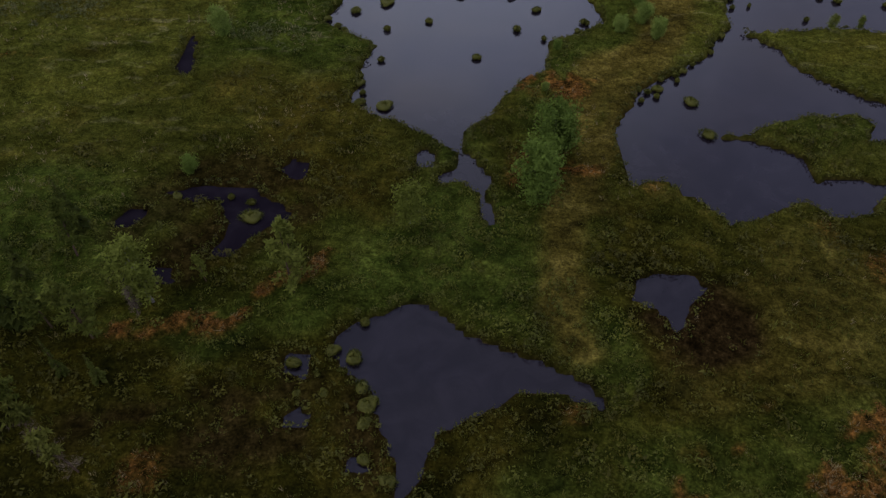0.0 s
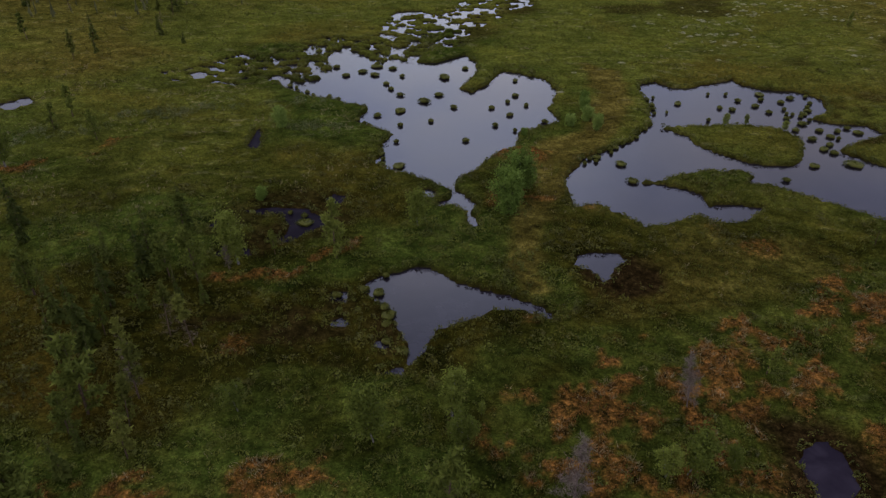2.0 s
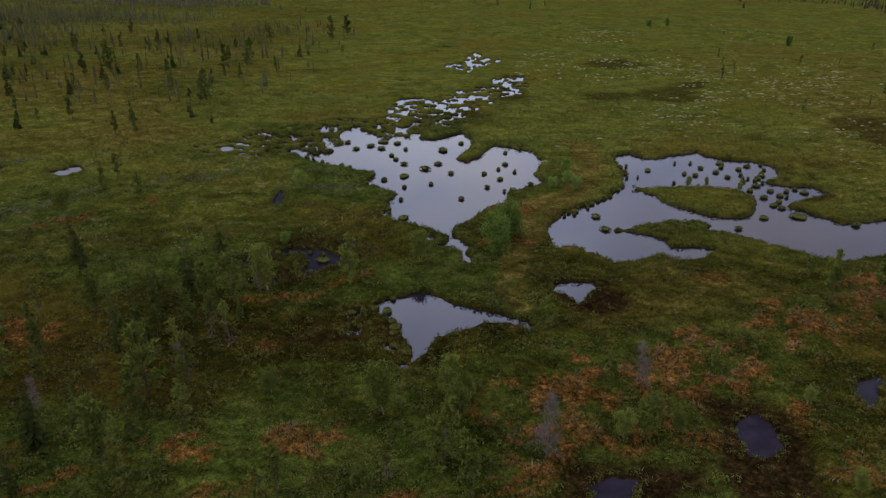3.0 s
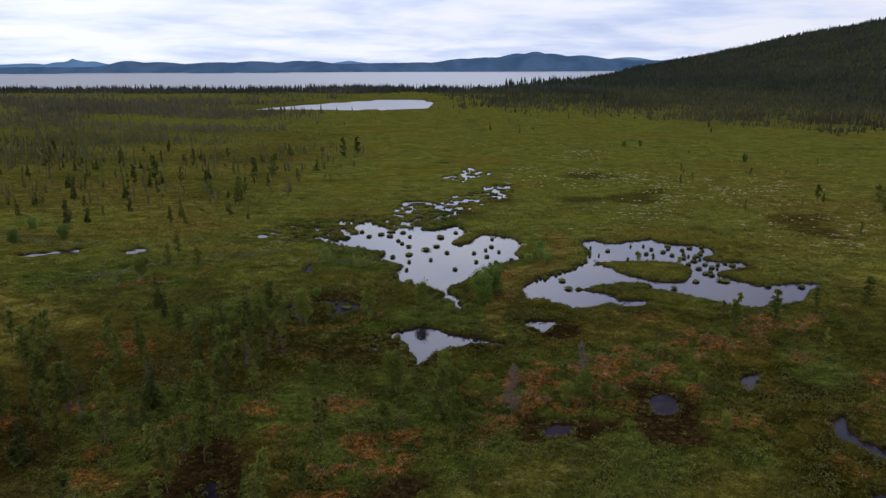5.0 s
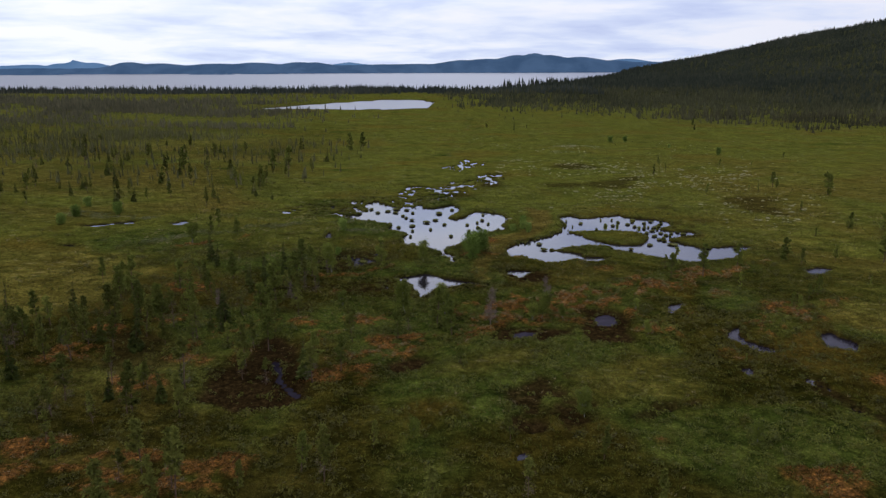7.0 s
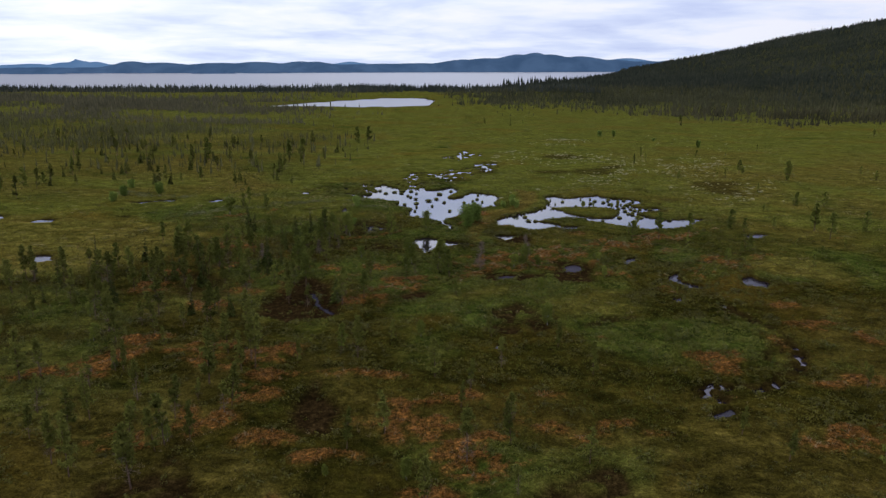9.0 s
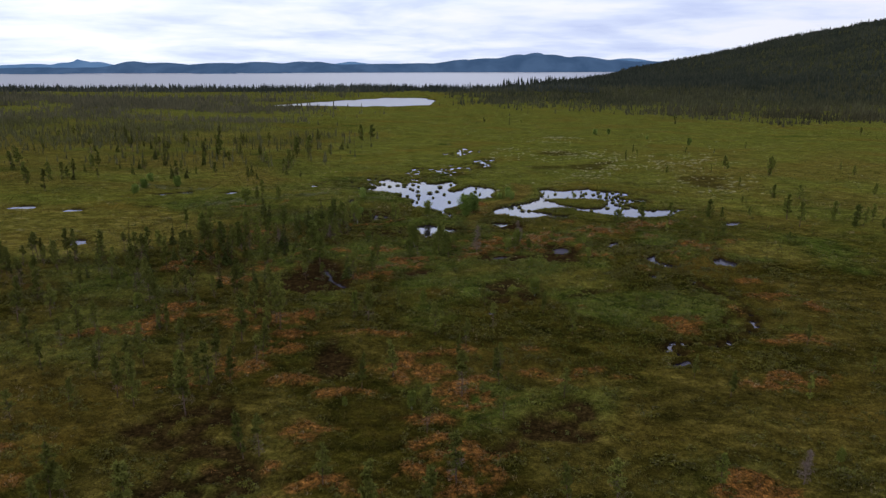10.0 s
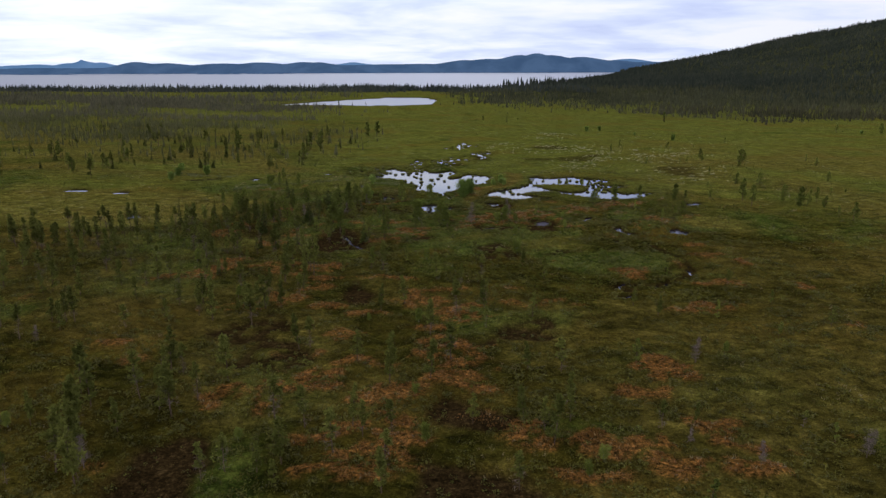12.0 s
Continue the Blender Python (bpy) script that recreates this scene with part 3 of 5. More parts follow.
def lake_level(x, y):
    """The lake's surface against the plane of the bog, which is itself not quite level."""
    return LEVEL + 0.012 * x + 0.0028 * y


def lake_land(x, y):
    """Metres inside the great lake north of the bog (negative: on land)."""
    wander = 22 * lumps(x, y, 120, 2, 31)
    return np.minimum(y - 762 + wander, (44 + (y - 780) * 0.34 - x) + wander)


def off_line(x, y, line):
    """Metres from a line through the given places."""
    d = np.full(x.shape, 1e9)
    for (ax, ay), (bx, by) in zip(line, line[1:]):
        k = np.clip(((x - ax) * (bx - ax) + (y - ay) * (by - ay)) / ((bx - ax) ** 2 + (by - ay) ** 2), 0, 1)
        d = np.minimum(d, np.hypot(x - ax - k * (bx - ax), y - ay - k * (by - ay)))
    return d


def green_slope(x, y):
    """How fresh and green the bog is on the low slope south of the ponds (0 to 1)."""
    return smooth(1.15, 0.6, np.hypot((x - 13) / 32, (y + 16) / 27) + 0.25 * lumps(x, y, 8, 2, 89))


def terrain(x, y):
    """Height and the kinds of cover at the points x, y."""
    near = smooth(150, 85, y) * smooth(110, 60, np.abs(x))
    z = 0.16 * lumps(x, y, 11, 2, 1) + near * (0.13 * lumps(x, y, 3.2, 2, 2) + 0.08 * lumps(x, y, 0.9, 2, 3))
    z = z + 0.02
    rust = np.zeros(x.shape)
    wx, wy = x + 1.6 * lumps(x, y, 2.6, 2, 4), y + 1.2 * lumps(x, y, 2.6, 2, 5)
    for k, (rx, ry) in enumerate(RUST_NORTH + RUST_SOUTH + RUST_WEST + RUST_PATH + RUST_RIDGE):
        a, c = (2.0 if ry > -20 else 1.7) + 0.9 * ((k * 37) % 10) / 10, (1.1 if ry > -20 else 0.85) + 0.6 * ((k * 53) % 10) / 10
        rust = np.maximum(rust, 1 - np.hypot((wx - rx) / (1.6 * a), (wy - ry) / (1.5 * c)))
    ridge = np.full(x.shape, 1e9)
    for line in RIDGES:
        ridge = np.minimum(ridge, off_line(wx, wy, line))
    rust = np.maximum(rust, 0.5 * smooth(1.0, 0.2, ridge))
    bare = np.zeros(x.shape)
    for q in BROWN_PATCHES:
        bare = np.maximum(bare, smooth(-1.5, 1.5, inside(x, y, q) + 2.0 * lumps(x * 0.5, y, 2.5, 3, 24)))
    rust = smooth(0.02, 0.4, rust * (0.75 + 0.5 * lumps(x, y, 3.0, 2, 6)))
    grain = 0.65 * lumps(x, y, 0.8, 2, 20) + 0.55 * lumps(x, y, 2.4, 2, 83)
    rust = rust * smooth(-0.15, 0.25, grain + 0.30 * (rust - 0.6) + 0.25 * smooth(5, -25, y))
    heather = np.zeros(x.shape)
    for q in HEATHER:
        heather = np.maximum(heather, smooth(-1.2, 0.8, inside(x, y, q) + 1.1 * lumps(x, y, 2.6, 2, 84)))
    rust = np.maximum(rust, heather * smooth(0.0, 0.3, grain - 0.08))
    rust = np.maximum(rust, 0.6 * smooth(0.8, 1.05, lumps(x, y, 6, 3, 7)) * smooth(60, 20, y))
    peat = np.zeros(x.shape)
    ragged = 1.7 * lumps(x, y, 3.4, 3, 8)
    hollow = np.zeros(x.shape)
    for q in PEAT_HOLLOWS:
        hollow = np.maximum(hollow, (0.6 if q[0][0] < -30 else 1.0) * smooth(-1.0, 0.5, inside(x, y, q) + 0.6 * ragged + 0.3))
    lawn = np.zeros(x.shape)
    for q in PEAT_LAWNS:
        lawn = np.maximum(lawn, (0.7 if q[0][1] > 0 else 0.95) * smooth(-0.8, 0.6, inside(x, y, q) + ragged))
    patchy = smooth(-0.8, 0.2, lumps(x, y, 1.5, 2, 9))
    peat = np.maximum(np.maximum(hollow, lawn * patchy), 0.65 * bare)
    lush = smooth(0.1, 0.7, lumps(x, y, 12, 3, 10) - 0.4 * smooth(40, 90, y) + 0.5 * green_slope(x, y) - 0.4 * smooth(-45, -70, y))
    thicket = np.zeros(x.shape)
    for q in THICKETS:
        thicket = np.maximum(thicket, smooth(-1.0, 0.8, inside(x, y, q) + 0.8 * lumps(x, y, 2.2, 2, 85)))
    lush = np.maximum(lush * (1 - 0.6 * heather), np.maximum(0.85 * thicket * (0.8 + 0.4 * lumps(x, y, 3.0, 2, 86)), 0.6 * heather))
    meadow = np.maximum(smooth(22, 70, y + 0.35 * np.abs(x) + 8 * lumps(x, y, 16, 3, 21)), 0.3 * smooth(0.25, 0.6, lumps(x, y, 17, 3, 22)) * smooth(-30, 10, y))
    west = smooth(-26, -62, x + 8 * lumps(x, y, 14, 2, 39)) * smooth(36, 60, y)
    meadow = meadow * (1 - 0.5 * west * smooth(330, 200, y) * smooth(-0.7, 0.5, lumps(x * 0.5, y, 15, 3, 40)))
    tawny = smooth(-1.0, 0.8, inside(x, y, TAWNY_LAWN) + 0.8 * lumps(x, y, 2.0, 2, 23))
    tawny = np.maximum(tawny, 0.9 * smooth(1.7, 0.7, off_line(x, y, NECK) + 0.4 * lumps(x, y, 2.0, 2, 33)))
    tawny = np.maximum(tawny, 0.35 * smooth(-1.5, 1.0, inside(x, y, GOLDEN) + lumps(x, y, 3.0, 2, 87)))
    lawn_ = np.zeros(x.shape)
    for q in LAWNS:
        lawn_ = np.maximum(lawn_, (0.6 if -20 < q[0][1] < -5 else 1.0) * smooth(-3.0, 3.0, inside(x, y, q) + 2.0 * lumps(x, y, 7, 3, 25)))
    rust, lush, meadow = rust * (1 - lawn_), lush * (1 - lawn_), np.maximum(meadow, lawn_)
    tawny = np.maximum(tawny, 0.55 * lawn_)
    tawny = np.maximum(tawny, 0.42 * smooth(0.15, 0.8, lumps(x, y, 13, 3, 26) + 0.55 * smooth(8, -35, y)) * smooth(8, -15, y) * (1 - 0.85 * green_slope(x, y)))
    tawny = np.maximum(tawny, 0.62 * smooth(38, 75, x) * smooth(180, 110, y) * smooth(-0.8, 0.4, lumps(x, y, 18, 3, 32)))
    tawny = np.maximum(tawny, 0.42 * smooth(12, 26, x + 6 * lumps(x, y, 9, 2, 35)) * smooth(-30, -42, y) * smooth(-0.9, 0.2, lumps(x, y, 9, 3, 36)))
    tawny = np.maximum(tawny, 0.6 * smooth(-32, -52, x + 8 * lumps(x, y, 14, 2, 37)) * smooth(42, 62, y) * smooth(230, 170, y) * smooth(-0.7, 0.4, lumps(x * 0.5, y, 12, 3, 38)))
    z = z + 0.22 * rust * (0.7 + 0.5 * lumps(x, y, 1.2, 2, 11)) + 0.10 * lush
    z = np.maximum(z, LEVEL + 0.12)
    z = z * (1 - peat) + peat * (LEVEL + 0.09 + 0.05 * lumps(x, y, 1.3, 2, 12))
    # open water
    edge = 0.30 * lumps(x, y, 1.6, 3, 13)
    wet = np.full(x.shape, -6.0)
    for q in (STAR_POND, LONG_POND, CHANNEL, *SMALL_POOLS, *DARK_POOLS, *EDGE_POOLS):
        wet = np.maximum(wet, inside(x, y, q) + (0.5 if q[0][0] < -45 else 0.0))
    fork = inside(x, y, FORKED_POND)
    fork = np.minimum(fork, np.minimum(-inside(x, y, ISLAND), -inside(x, y, SPIT)))
    wet = np.maximum(wet, fork) + edge
    for q in FLARKS:
        zone = inside(x, y, q)
        wet = np.maximum(wet, np.minimum(zone + 2.5 * lumps(x, y, 6, 2, 14), 1.4 * (lumps(x, y * 1.5, 1.15, 3, 15) + (0.15 if q[0][0] > -30 else -0.06))))
    trickle = off_line(x, y, STREAM)
    for line in STREAM_LOOPS:
        trickle = np.minimum(trickle, off_line(x, y, line))
    trickle = trickle + 0.35 * lumps(x, y, 2.0, 2, 27)
    wet = np.maximum(wet, np.minimum(0.75 - trickle + 0.3 * edge, 1.0 * (lumps(x, y, 0.62, 1, 16) - 0.26)))
    peat = np.maximum(peat, 0.7 * smooth(1.0, 0.5, trickle) * smooth(-0.9, -0.3, lumps(x, y, 0.9, 2, 28)))
    far_wet = np.maximum(inside(x, y, FAR_POND, 30) + 3 * lumps(x, y, 22, 3, 17), lake_land(x, y))
    wet = np.where(y > 330, np.maximum(np.minimum(far_wet, 6), -6), wet)
    # a mat of sedge overhangs the water's edge
    bank = smooth(-0.9, -0.05, wet)
    z = z * (1 - bank) + bank * np.maximum(z * 0.4, LEVEL + 0.17)
    drop = smooth(-0.06, 0.14, wet)
    z = z * (1 - drop) + drop * (LEVEL - 0.12 - 0.55 * smooth(0, 2.0, wet))
    peat = np.maximum(peat, smooth(-0.03, 0.12, wet))
    # forested hill to the east, gentle fall to the lake
    shore = smooth(6, -40, lake_land(x, y))
    pond_side = smooth(5, -20, inside(x, y, FAR_POND, 30))
    climb = 400 * np.tanh(9.0 * np.log1p(np.exp(np.clip((x - 438) / 40, -30, 60))) / 400) * smooth(380, 1150, y) * smooth(2900, 1700, y)
    away = smooth(600, 730, y)
    z = z + away * (lake_level(x, y) - LEVEL) + shore * (climb * (1 + 0.05 * lumps(x, y, 160, 3, 18)) + away * 1.6)
    z = z + 0.8 * (1 + lumps(x, y, 60, 2, 19)) * smooth(150, 400, y) * pond_side * shore
    floor = np.maximum(smooth(690, 740, y), smooth(400, 620, y + 0.3 * (x - 120) + 40 * lumps(x, y, 50, 2, 30)) * smooth(20, 160, x))
    floor = np.maximum(floor, 0.25 * smooth(275, 330, y + 15 * lumps(x, y, 25, 2, 29)) * smooth(100, 150, x))
    floor = np.maximum(floor, 0.3 * smooth(10, -50, x + 24 + 0.16 * (y - 150) + 26 * lumps(x, y, 30, 2, 66)) * smooth(110, 220, y) * smooth(-0.6, 0.5, lumps(x * 0.6, y, 26, 3, 63)))
    return z, rust, peat, lush, wet, meadow, tawny, floor


def steps(lo, hi, fine, far_lo, far_hi, growth, slow=0.0):
    """Grid lines: even in lo..hi, slowly wider for the next slow metres, then ever wider out to the far ends."""
    line = list(np.arange(lo, hi + fine / 2, fine))
    for sign, end in ((-1, far_lo), (1, far_hi)):
        step, at, more = fine, (lo if sign < 0 else hi), []
        while at * sign < end * sign:
            step = min(step * (1.012 if sign > 0 and at < hi + slow else growth), 55)
            at += sign * step
            more.append(at)
        line = more[::-1] + line if sign < 0 else line + more
    return np.array(line)


def mesh_of(name, co, faces, mat, smooth_shade=False):
    """A mesh from an array of corners and an array of faces that all have as many corners."""
    me = bpy.data.meshes.new(name)
    co, faces = np.asarray(co, np.float32).reshape(-1, 3), np.asarray(faces, np.int32)
    n, k = faces.shape
    me.vertices.add(len(co))
    me.vertices.foreach_set("co", co.ravel())
    me.loops.add(n * k)
    me.loops.foreach_set("vertex_index", faces.ravel())
    me.polygons.add(n)
    me.polygons.foreach_set("loop_start", np.arange(0, n * k, k, dtype=np.int32))
    me.polygons.foreach_set("use_smooth", np.full(n, smooth_shade))
    me.update(calc_edges=True)
    me.materials.append(mat)
    return me


def part(name, me, parent, label=""):
    ob = new(name, me)
    ob.parent = parent
    return tagged(ob, label)


gx = steps(-44, 55, 0.42, -2600, 2600, 1.11)
gy = steps(-85, 76, 0.39, -420, 4900, 1.08, 50)
GX, GY = np.meshgrid(gx, gy)
GZ, rust_a, peat_a, lush_a, wet_a, meadow_a, tawny_a, floor_a = terrain(GX.ravel(), GY.ravel())
nx, ny = len(gx), len(gy)
corner = (np.arange(ny - 1)[:, None] * nx + np.arange(nx - 1)[None, :]).ravel()
me = mesh_of("ground", np.stack([GX.ravel(), GY.ravel(), GZ], 1), np.stack([corner, corner + 1, corner + 1 + nx, corner + nx], 1), GROUND, True)
for name, values in (("rust", rust_a), ("peat", peat_a), ("lush", lush_a), ("meadow", meadow_a), ("tawny", tawny_a), ("floor", floor_a)):
    me.attributes.new(name, "FLOAT", "POINT").data.foreach_set("value", values.astype(np.float32))
ground = tagged(new("ground", me), "mossy green and rust-brown bog ground with peat hollows", "ground", kind="structure")


def sheet(name, x0, x1, y0, y1, z, mat):
    return mesh_of(name, [(x0, y0, z), (x1, y0, z), (x1, y1, z), (x0, y1, z)], [(0, 1, 2, 3)], mat)


tagged(new("water", sheet("water", -400, 400, -300, 330, LEVEL, WATER)), "still dark bog water mirroring the overcast sky", "water", kind="structure")
lake = mesh_of("lake", [(lx, ly, lake_level(lx, ly)) for lx, ly in ((-3300, 700), (2600, 700), (2600, 4890), (-3300, 4890))], [(0, 1, 2, 3)], LAKE)
tagged(new("lake", lake), "wide pale grey lake under an overcast sky", "lake", kind="structure")


# shallow pools of dark peaty water, a skin above the common level
for q in (*SMALL_POOLS[1:4], *DARK_POOLS, *EDGE_POOLS[:5]):
    xs, ys = [v[0] for v in q], [v[1] for v in q]
    if -8 < xs[0] < -4 and 12 < ys[0] < 18:
        continue
    tagged(new("peat_pool", sheet("peat_pool", min(xs) - 0.7, max(xs) + 0.7, min(ys) - 0.7, max(ys) + 0.7, LEVEL + 0.005 + 0.002 * (len(q) % 3), BLACK_WATER if xs[0] < -7 else MUD_WATER if 8 < xs[0] < 21 and ys[0] < 7 else PEAT_WATER)), "small shallow pool of dark brown peaty water", "pool", "small pools in the bog", "structure")
tagged(new("far_pond", sheet("far_pond", -170, 30, 390, 660, LEVEL, LAKE)), "pale pond among the trees far across the bog", "pond", kind="structure")


def far_hills(name, y, bumps, base, mat, label, seed, ebb=0.0):
    """A long ridge on the far shore, its crest a sum of rounded summits (middle x, height, half width)."""
    x = np.linspace(-3400, 2600, 260)
    h = np.full(x.shape, float(base))
    for mx, height, width in bumps:
        h = np.maximum(h, base + height * np.exp(-((x - mx) / width) ** 2 * 0.8))
    h -= ebb * smooth(-2230, -2420, x)
    h += 2.5 * lumps(x, x * 0, 260, 3, seed) + 1.2 * lumps(x, x * 0, 60, 2, seed + 1)
    rows_ = [(0, 0.0), (25, 0.12), (70, 0.45), (120, 0.8), (160, 1.0), (230, 0.7)]
    co = np.concatenate([np.stack([x, np.full(x.shape, y + d), lake_level(x, y) - 2 + (h + 2) * k], 1) for d, k in rows_])
    n = len(x)
    q = (np.arange(len(rows_) - 1)[:, None] * n + np.arange(n - 1)[None, :]).ravel()
    return tagged(new(name, mesh_of(name, co, np.stack([q, q + 1, q + 1 + n, q + n], 1), mat, True)), label, "hills", kind="structure")


# Haze over the distant woods, put in as blue emission instead of air.
HAZE_NEAR = glow_material("far_forest_haze_glow", (0.032, 0.068, 0.140), (0.052, 0.098, 0.188), 0.006)
HAZE_FAR = glow_material("farther_forest_haze_glow", (0.075, 0.155, 0.30), (0.10, 0.19, 0.35), 0.004)
def low_islet(x, y, length, height):
    """A low wooded islet: a long flat mound with an uneven crest."""
    k = np.linspace(-1, 1, 40)
    crest = height * (1 - k ** 2) ** 0.6 * (0.75 + 0.35 * lumps(k * 40, k * 0, 9, 2, 49))
    rows_ = [(-30, 0.0), (-10, 0.7), (0, 1.0), (20, 0.6), (45, 0.0)]
    co = np.concatenate([np.stack([x + k * length / 2, np.full(40, y + d), lake_level(x, y) - 1 + (crest + 1) * f], 1) for d, f in rows_])
    q = (np.arange(len(rows_) - 1)[:, None] * 40 + np.arange(39)[None, :]).ravel()
    # wears the hills' glowing haze colour
    return tagged(new("islet", mesh_of("islet", co, np.stack([q, q + 1, q + 41, q + 40], 1), HAZE_NEAR, True)), "low dark wooded islet in the lake, with painted blue haze", "island", kind="structure")


low_islet(-1350, 3950, 280, 7)
low_islet(-1080, 4100, 330, 4)
low_islet(-2350, 3950, 900, 5)
far_hills("backdrop_hills", 4560, [(-2190, 27, 110), (-1960, 17, 130), (-1620, 14, 160), (-1326, 19, 150), (-1030, 21, 130), (-940, 19, 90), (-238, 9, 260), (60, 31, 150), (230, 40, 200), (430, 60, 170), (545, 72, 120), (640, 60, 190), (840, 50, 210), (1050, 26, 200), (1300, 14, 300), (1900, 18, 400)], 53, HAZE_NEAR, "blue-green forested hills beyond the lake, with painted haze", 41, 14.0)
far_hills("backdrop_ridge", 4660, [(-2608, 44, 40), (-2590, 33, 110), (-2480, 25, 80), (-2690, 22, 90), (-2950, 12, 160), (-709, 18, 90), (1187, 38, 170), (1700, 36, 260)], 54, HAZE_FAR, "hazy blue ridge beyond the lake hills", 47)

# ---- trees ----
def tube(points, radii, sides=6):
    """Corners and quads of a tapered stem along the points."""
    p = np.array(points, float)
    ang = np.linspace(0, 2 * math.pi, sides, endpoint=False)
    ring = np.stack([np.cos(ang), np.sin(ang), np.zeros(sides)], 1)
    co, faces = [], []
    for k in range(len(p)):
        way = p[min(k + 1, len(p) - 1)] - p[max(k - 1, 0)]
        turn = np.array(Vector(way).to_track_quat("Z", "Y").to_matrix())
        co.append(p[k] + (ring * radii[k]) @ turn.T)
    for k in range(len(p) - 1):
        for s in range(sides):
            faces.append((k * sides + s, k * sides + (s + 1) % sides, (k + 1) * sides + (s + 1) % sides, (k + 1) * sides + s))
    return np.concatenate(co), np.array(faces)


def joined(pieces):
    co, faces, base = [], [], 0
    for c, f in pieces:
        co.append(c)
        faces.append(f + base)
        base += len(c)
    return np.concatenate(co), np.concatenate(faces)


def sprays(centres, radius, count, width, r, up_bias=0.25):
    """Needle sprays: thin triangles that stand out from the centres on all sides."""
    n = len(centres)
    d = r.normal(size=(n, count, 3))
    d[..., 2] += up_bias
    d /= np.linalg.norm(d, axis=2, keepdims=True)
    side = np.cross(d, r.normal(size=(n, count, 3)))
    side /= np.linalg.norm(side, axis=2, keepdims=True) + 1e-6
    length = radius[:, None, None] * r.uniform(0.55, 1.15, (n, count, 1))
    start = centres[:, None, :] + d * length * 0.2
    tip = centres[:, None, :] + d * length
    tri = np.stack([start + side * length * width, tip, start - side * length * width], 2)
    return tri.reshape(-1, 3), np.arange(n * count * 3).reshape(-1, 3)


def leaves(centres, radius, count, size, r):
    """Small leaves scattered in clumps round the centres."""
    n = len(centres)
    at = centres[:, None, :] + r.normal(size=(n, count, 3)) * radius[:, None, None] * 0.5
    a = r.normal(size=(n, count, 3))
    a /= np.linalg.norm(a, axis=2, keepdims=True)
    c = np.cross(a, r.normal(size=(n, count, 3)))
    c /= np.linalg.norm(c, axis=2, keepdims=True) + 1e-6
    s = size * r.uniform(0.6, 1.3, (n, count, 1))
    tri = np.stack([at - a * s, at + a * s * 0.6 + c * s * 0.6, at + a * s * 0.6 - c * s * 0.6], 2)
    return tri.reshape(-1, 3), np.arange(n * count * 3).reshape(-1, 3)


def stem_line(height, lean, r, n=6):
    k = np.linspace(0, 1, n)
    bend = r.normal(size=2) * lean
    wob = np.cumsum(r.normal(size=(n, 2)) * lean * 0.25, 0)
    line = np.stack([bend[0] * k ** 1.5 + wob[:, 0] * k, bend[1] * k ** 1.5 + wob[:, 1] * k, k * height], 1)
    line[0] = (0, 0, -0.25)
    return line


def on_line(line, height, z):
    return np.stack([np.interp(z, line[:, 2], line[:, 0]), np.interp(z, line[:, 2], line[:, 1]), z], 1)


def tree_root(name, label, category, group):
    ob = new(name)
    ob.empty_display_size = 0.3
    return tagged(ob, label, category, group)


def pine(seed, height=5.0, bare=0.12, full=1.0, broad=0.22, slim=False, grey=0):
    """A bushy bog pine: a bent stem, rising limbs, soft needle clumps in a ragged cone with gaps."""
    r = np.random.default_rng(seed)
    line = stem_line(height, 0.18, r)
    n = int(34 * full)
    z = np.sort(r.uniform(bare, 0.96, n) ** 1.05) * height
    root = on_line(line, height, z)
    k = (z / height - bare) / (1 - bare)
    reach = height * (0.03 + broad * (1 - k) ** 0.75 * (0.55 + 0.45 * np.clip(k * 5, 0, 1))) * r.uniform(0.45, 1.2, n)
    ang = r.uniform(0, 2 * math.pi, n)
    end = root + np.stack([np.cos(ang) * reach, np.sin(ang) * reach, reach * r.uniform(0.0, 0.6, n)], 1)
    limbs = [tube(line, np.linspace(0.062 if slim else 0.075, 0.012, len(line)) * height / 5, 5)]
    limbs += [tube([a, c], (0.018, 0.005), 3) for a, c in zip(root, end)]
    clumps = np.concatenate([end, root * 0.3 + end * 0.7, root * 0.6 + end * 0.4, on_line(line, height, np.linspace(0.75, 1.0, 5) * height)])
    size = np.concatenate([np.full(n, 0.066), np.full(n, 0.075), np.full(n, 0.070), np.linspace(0.07, 0.045, 5)]) * height * r.uniform(0.7, 1.25, 3 * n + 5)
    tree = tree_root("slender_pine" if slim else "pine_tree", "slender olive-green pine with a thin soft crown on moss" if slim else "bushy green bog pine with ragged crown on moss", "tree", "slender pines of the southern bog" if slim else "pines scattered over the bog")
    part("trunk", mesh_of("pine_trunk", *joined(limbs), BARK, True), tree, "thin brown trunk")
    part("crown", mesh_of("pine_crown", *sprays(clumps, size * (1.12 if slim else 1.1), 15 if slim else 17, 0.19 if slim else 0.21, r), SLIM_PINE if slim else PINE), tree)
    if grey:
        z = r.uniform(0.10, 0.62, grey) * height
        root = on_line(line, height, z)
        ang, reach = r.uniform(0, 2 * math.pi, grey), height * r.uniform(0.05, 0.15, grey)
        end = root + np.stack([np.cos(ang) * reach, np.sin(ang) * reach, reach * r.uniform(-0.3, 0.4, grey)], 1)
        twig_co, twig_faces = joined([tube([p, q], (0.012, 0.004), 3) for p, q in zip(root, end)])
        twig_faces = np.concatenate([twig_faces[:, [0, 1, 2]], twig_faces[:, [0, 2, 3]]])
        haze = sprays(end, np.full(grey, height * 0.07), 10, 0.025, r)
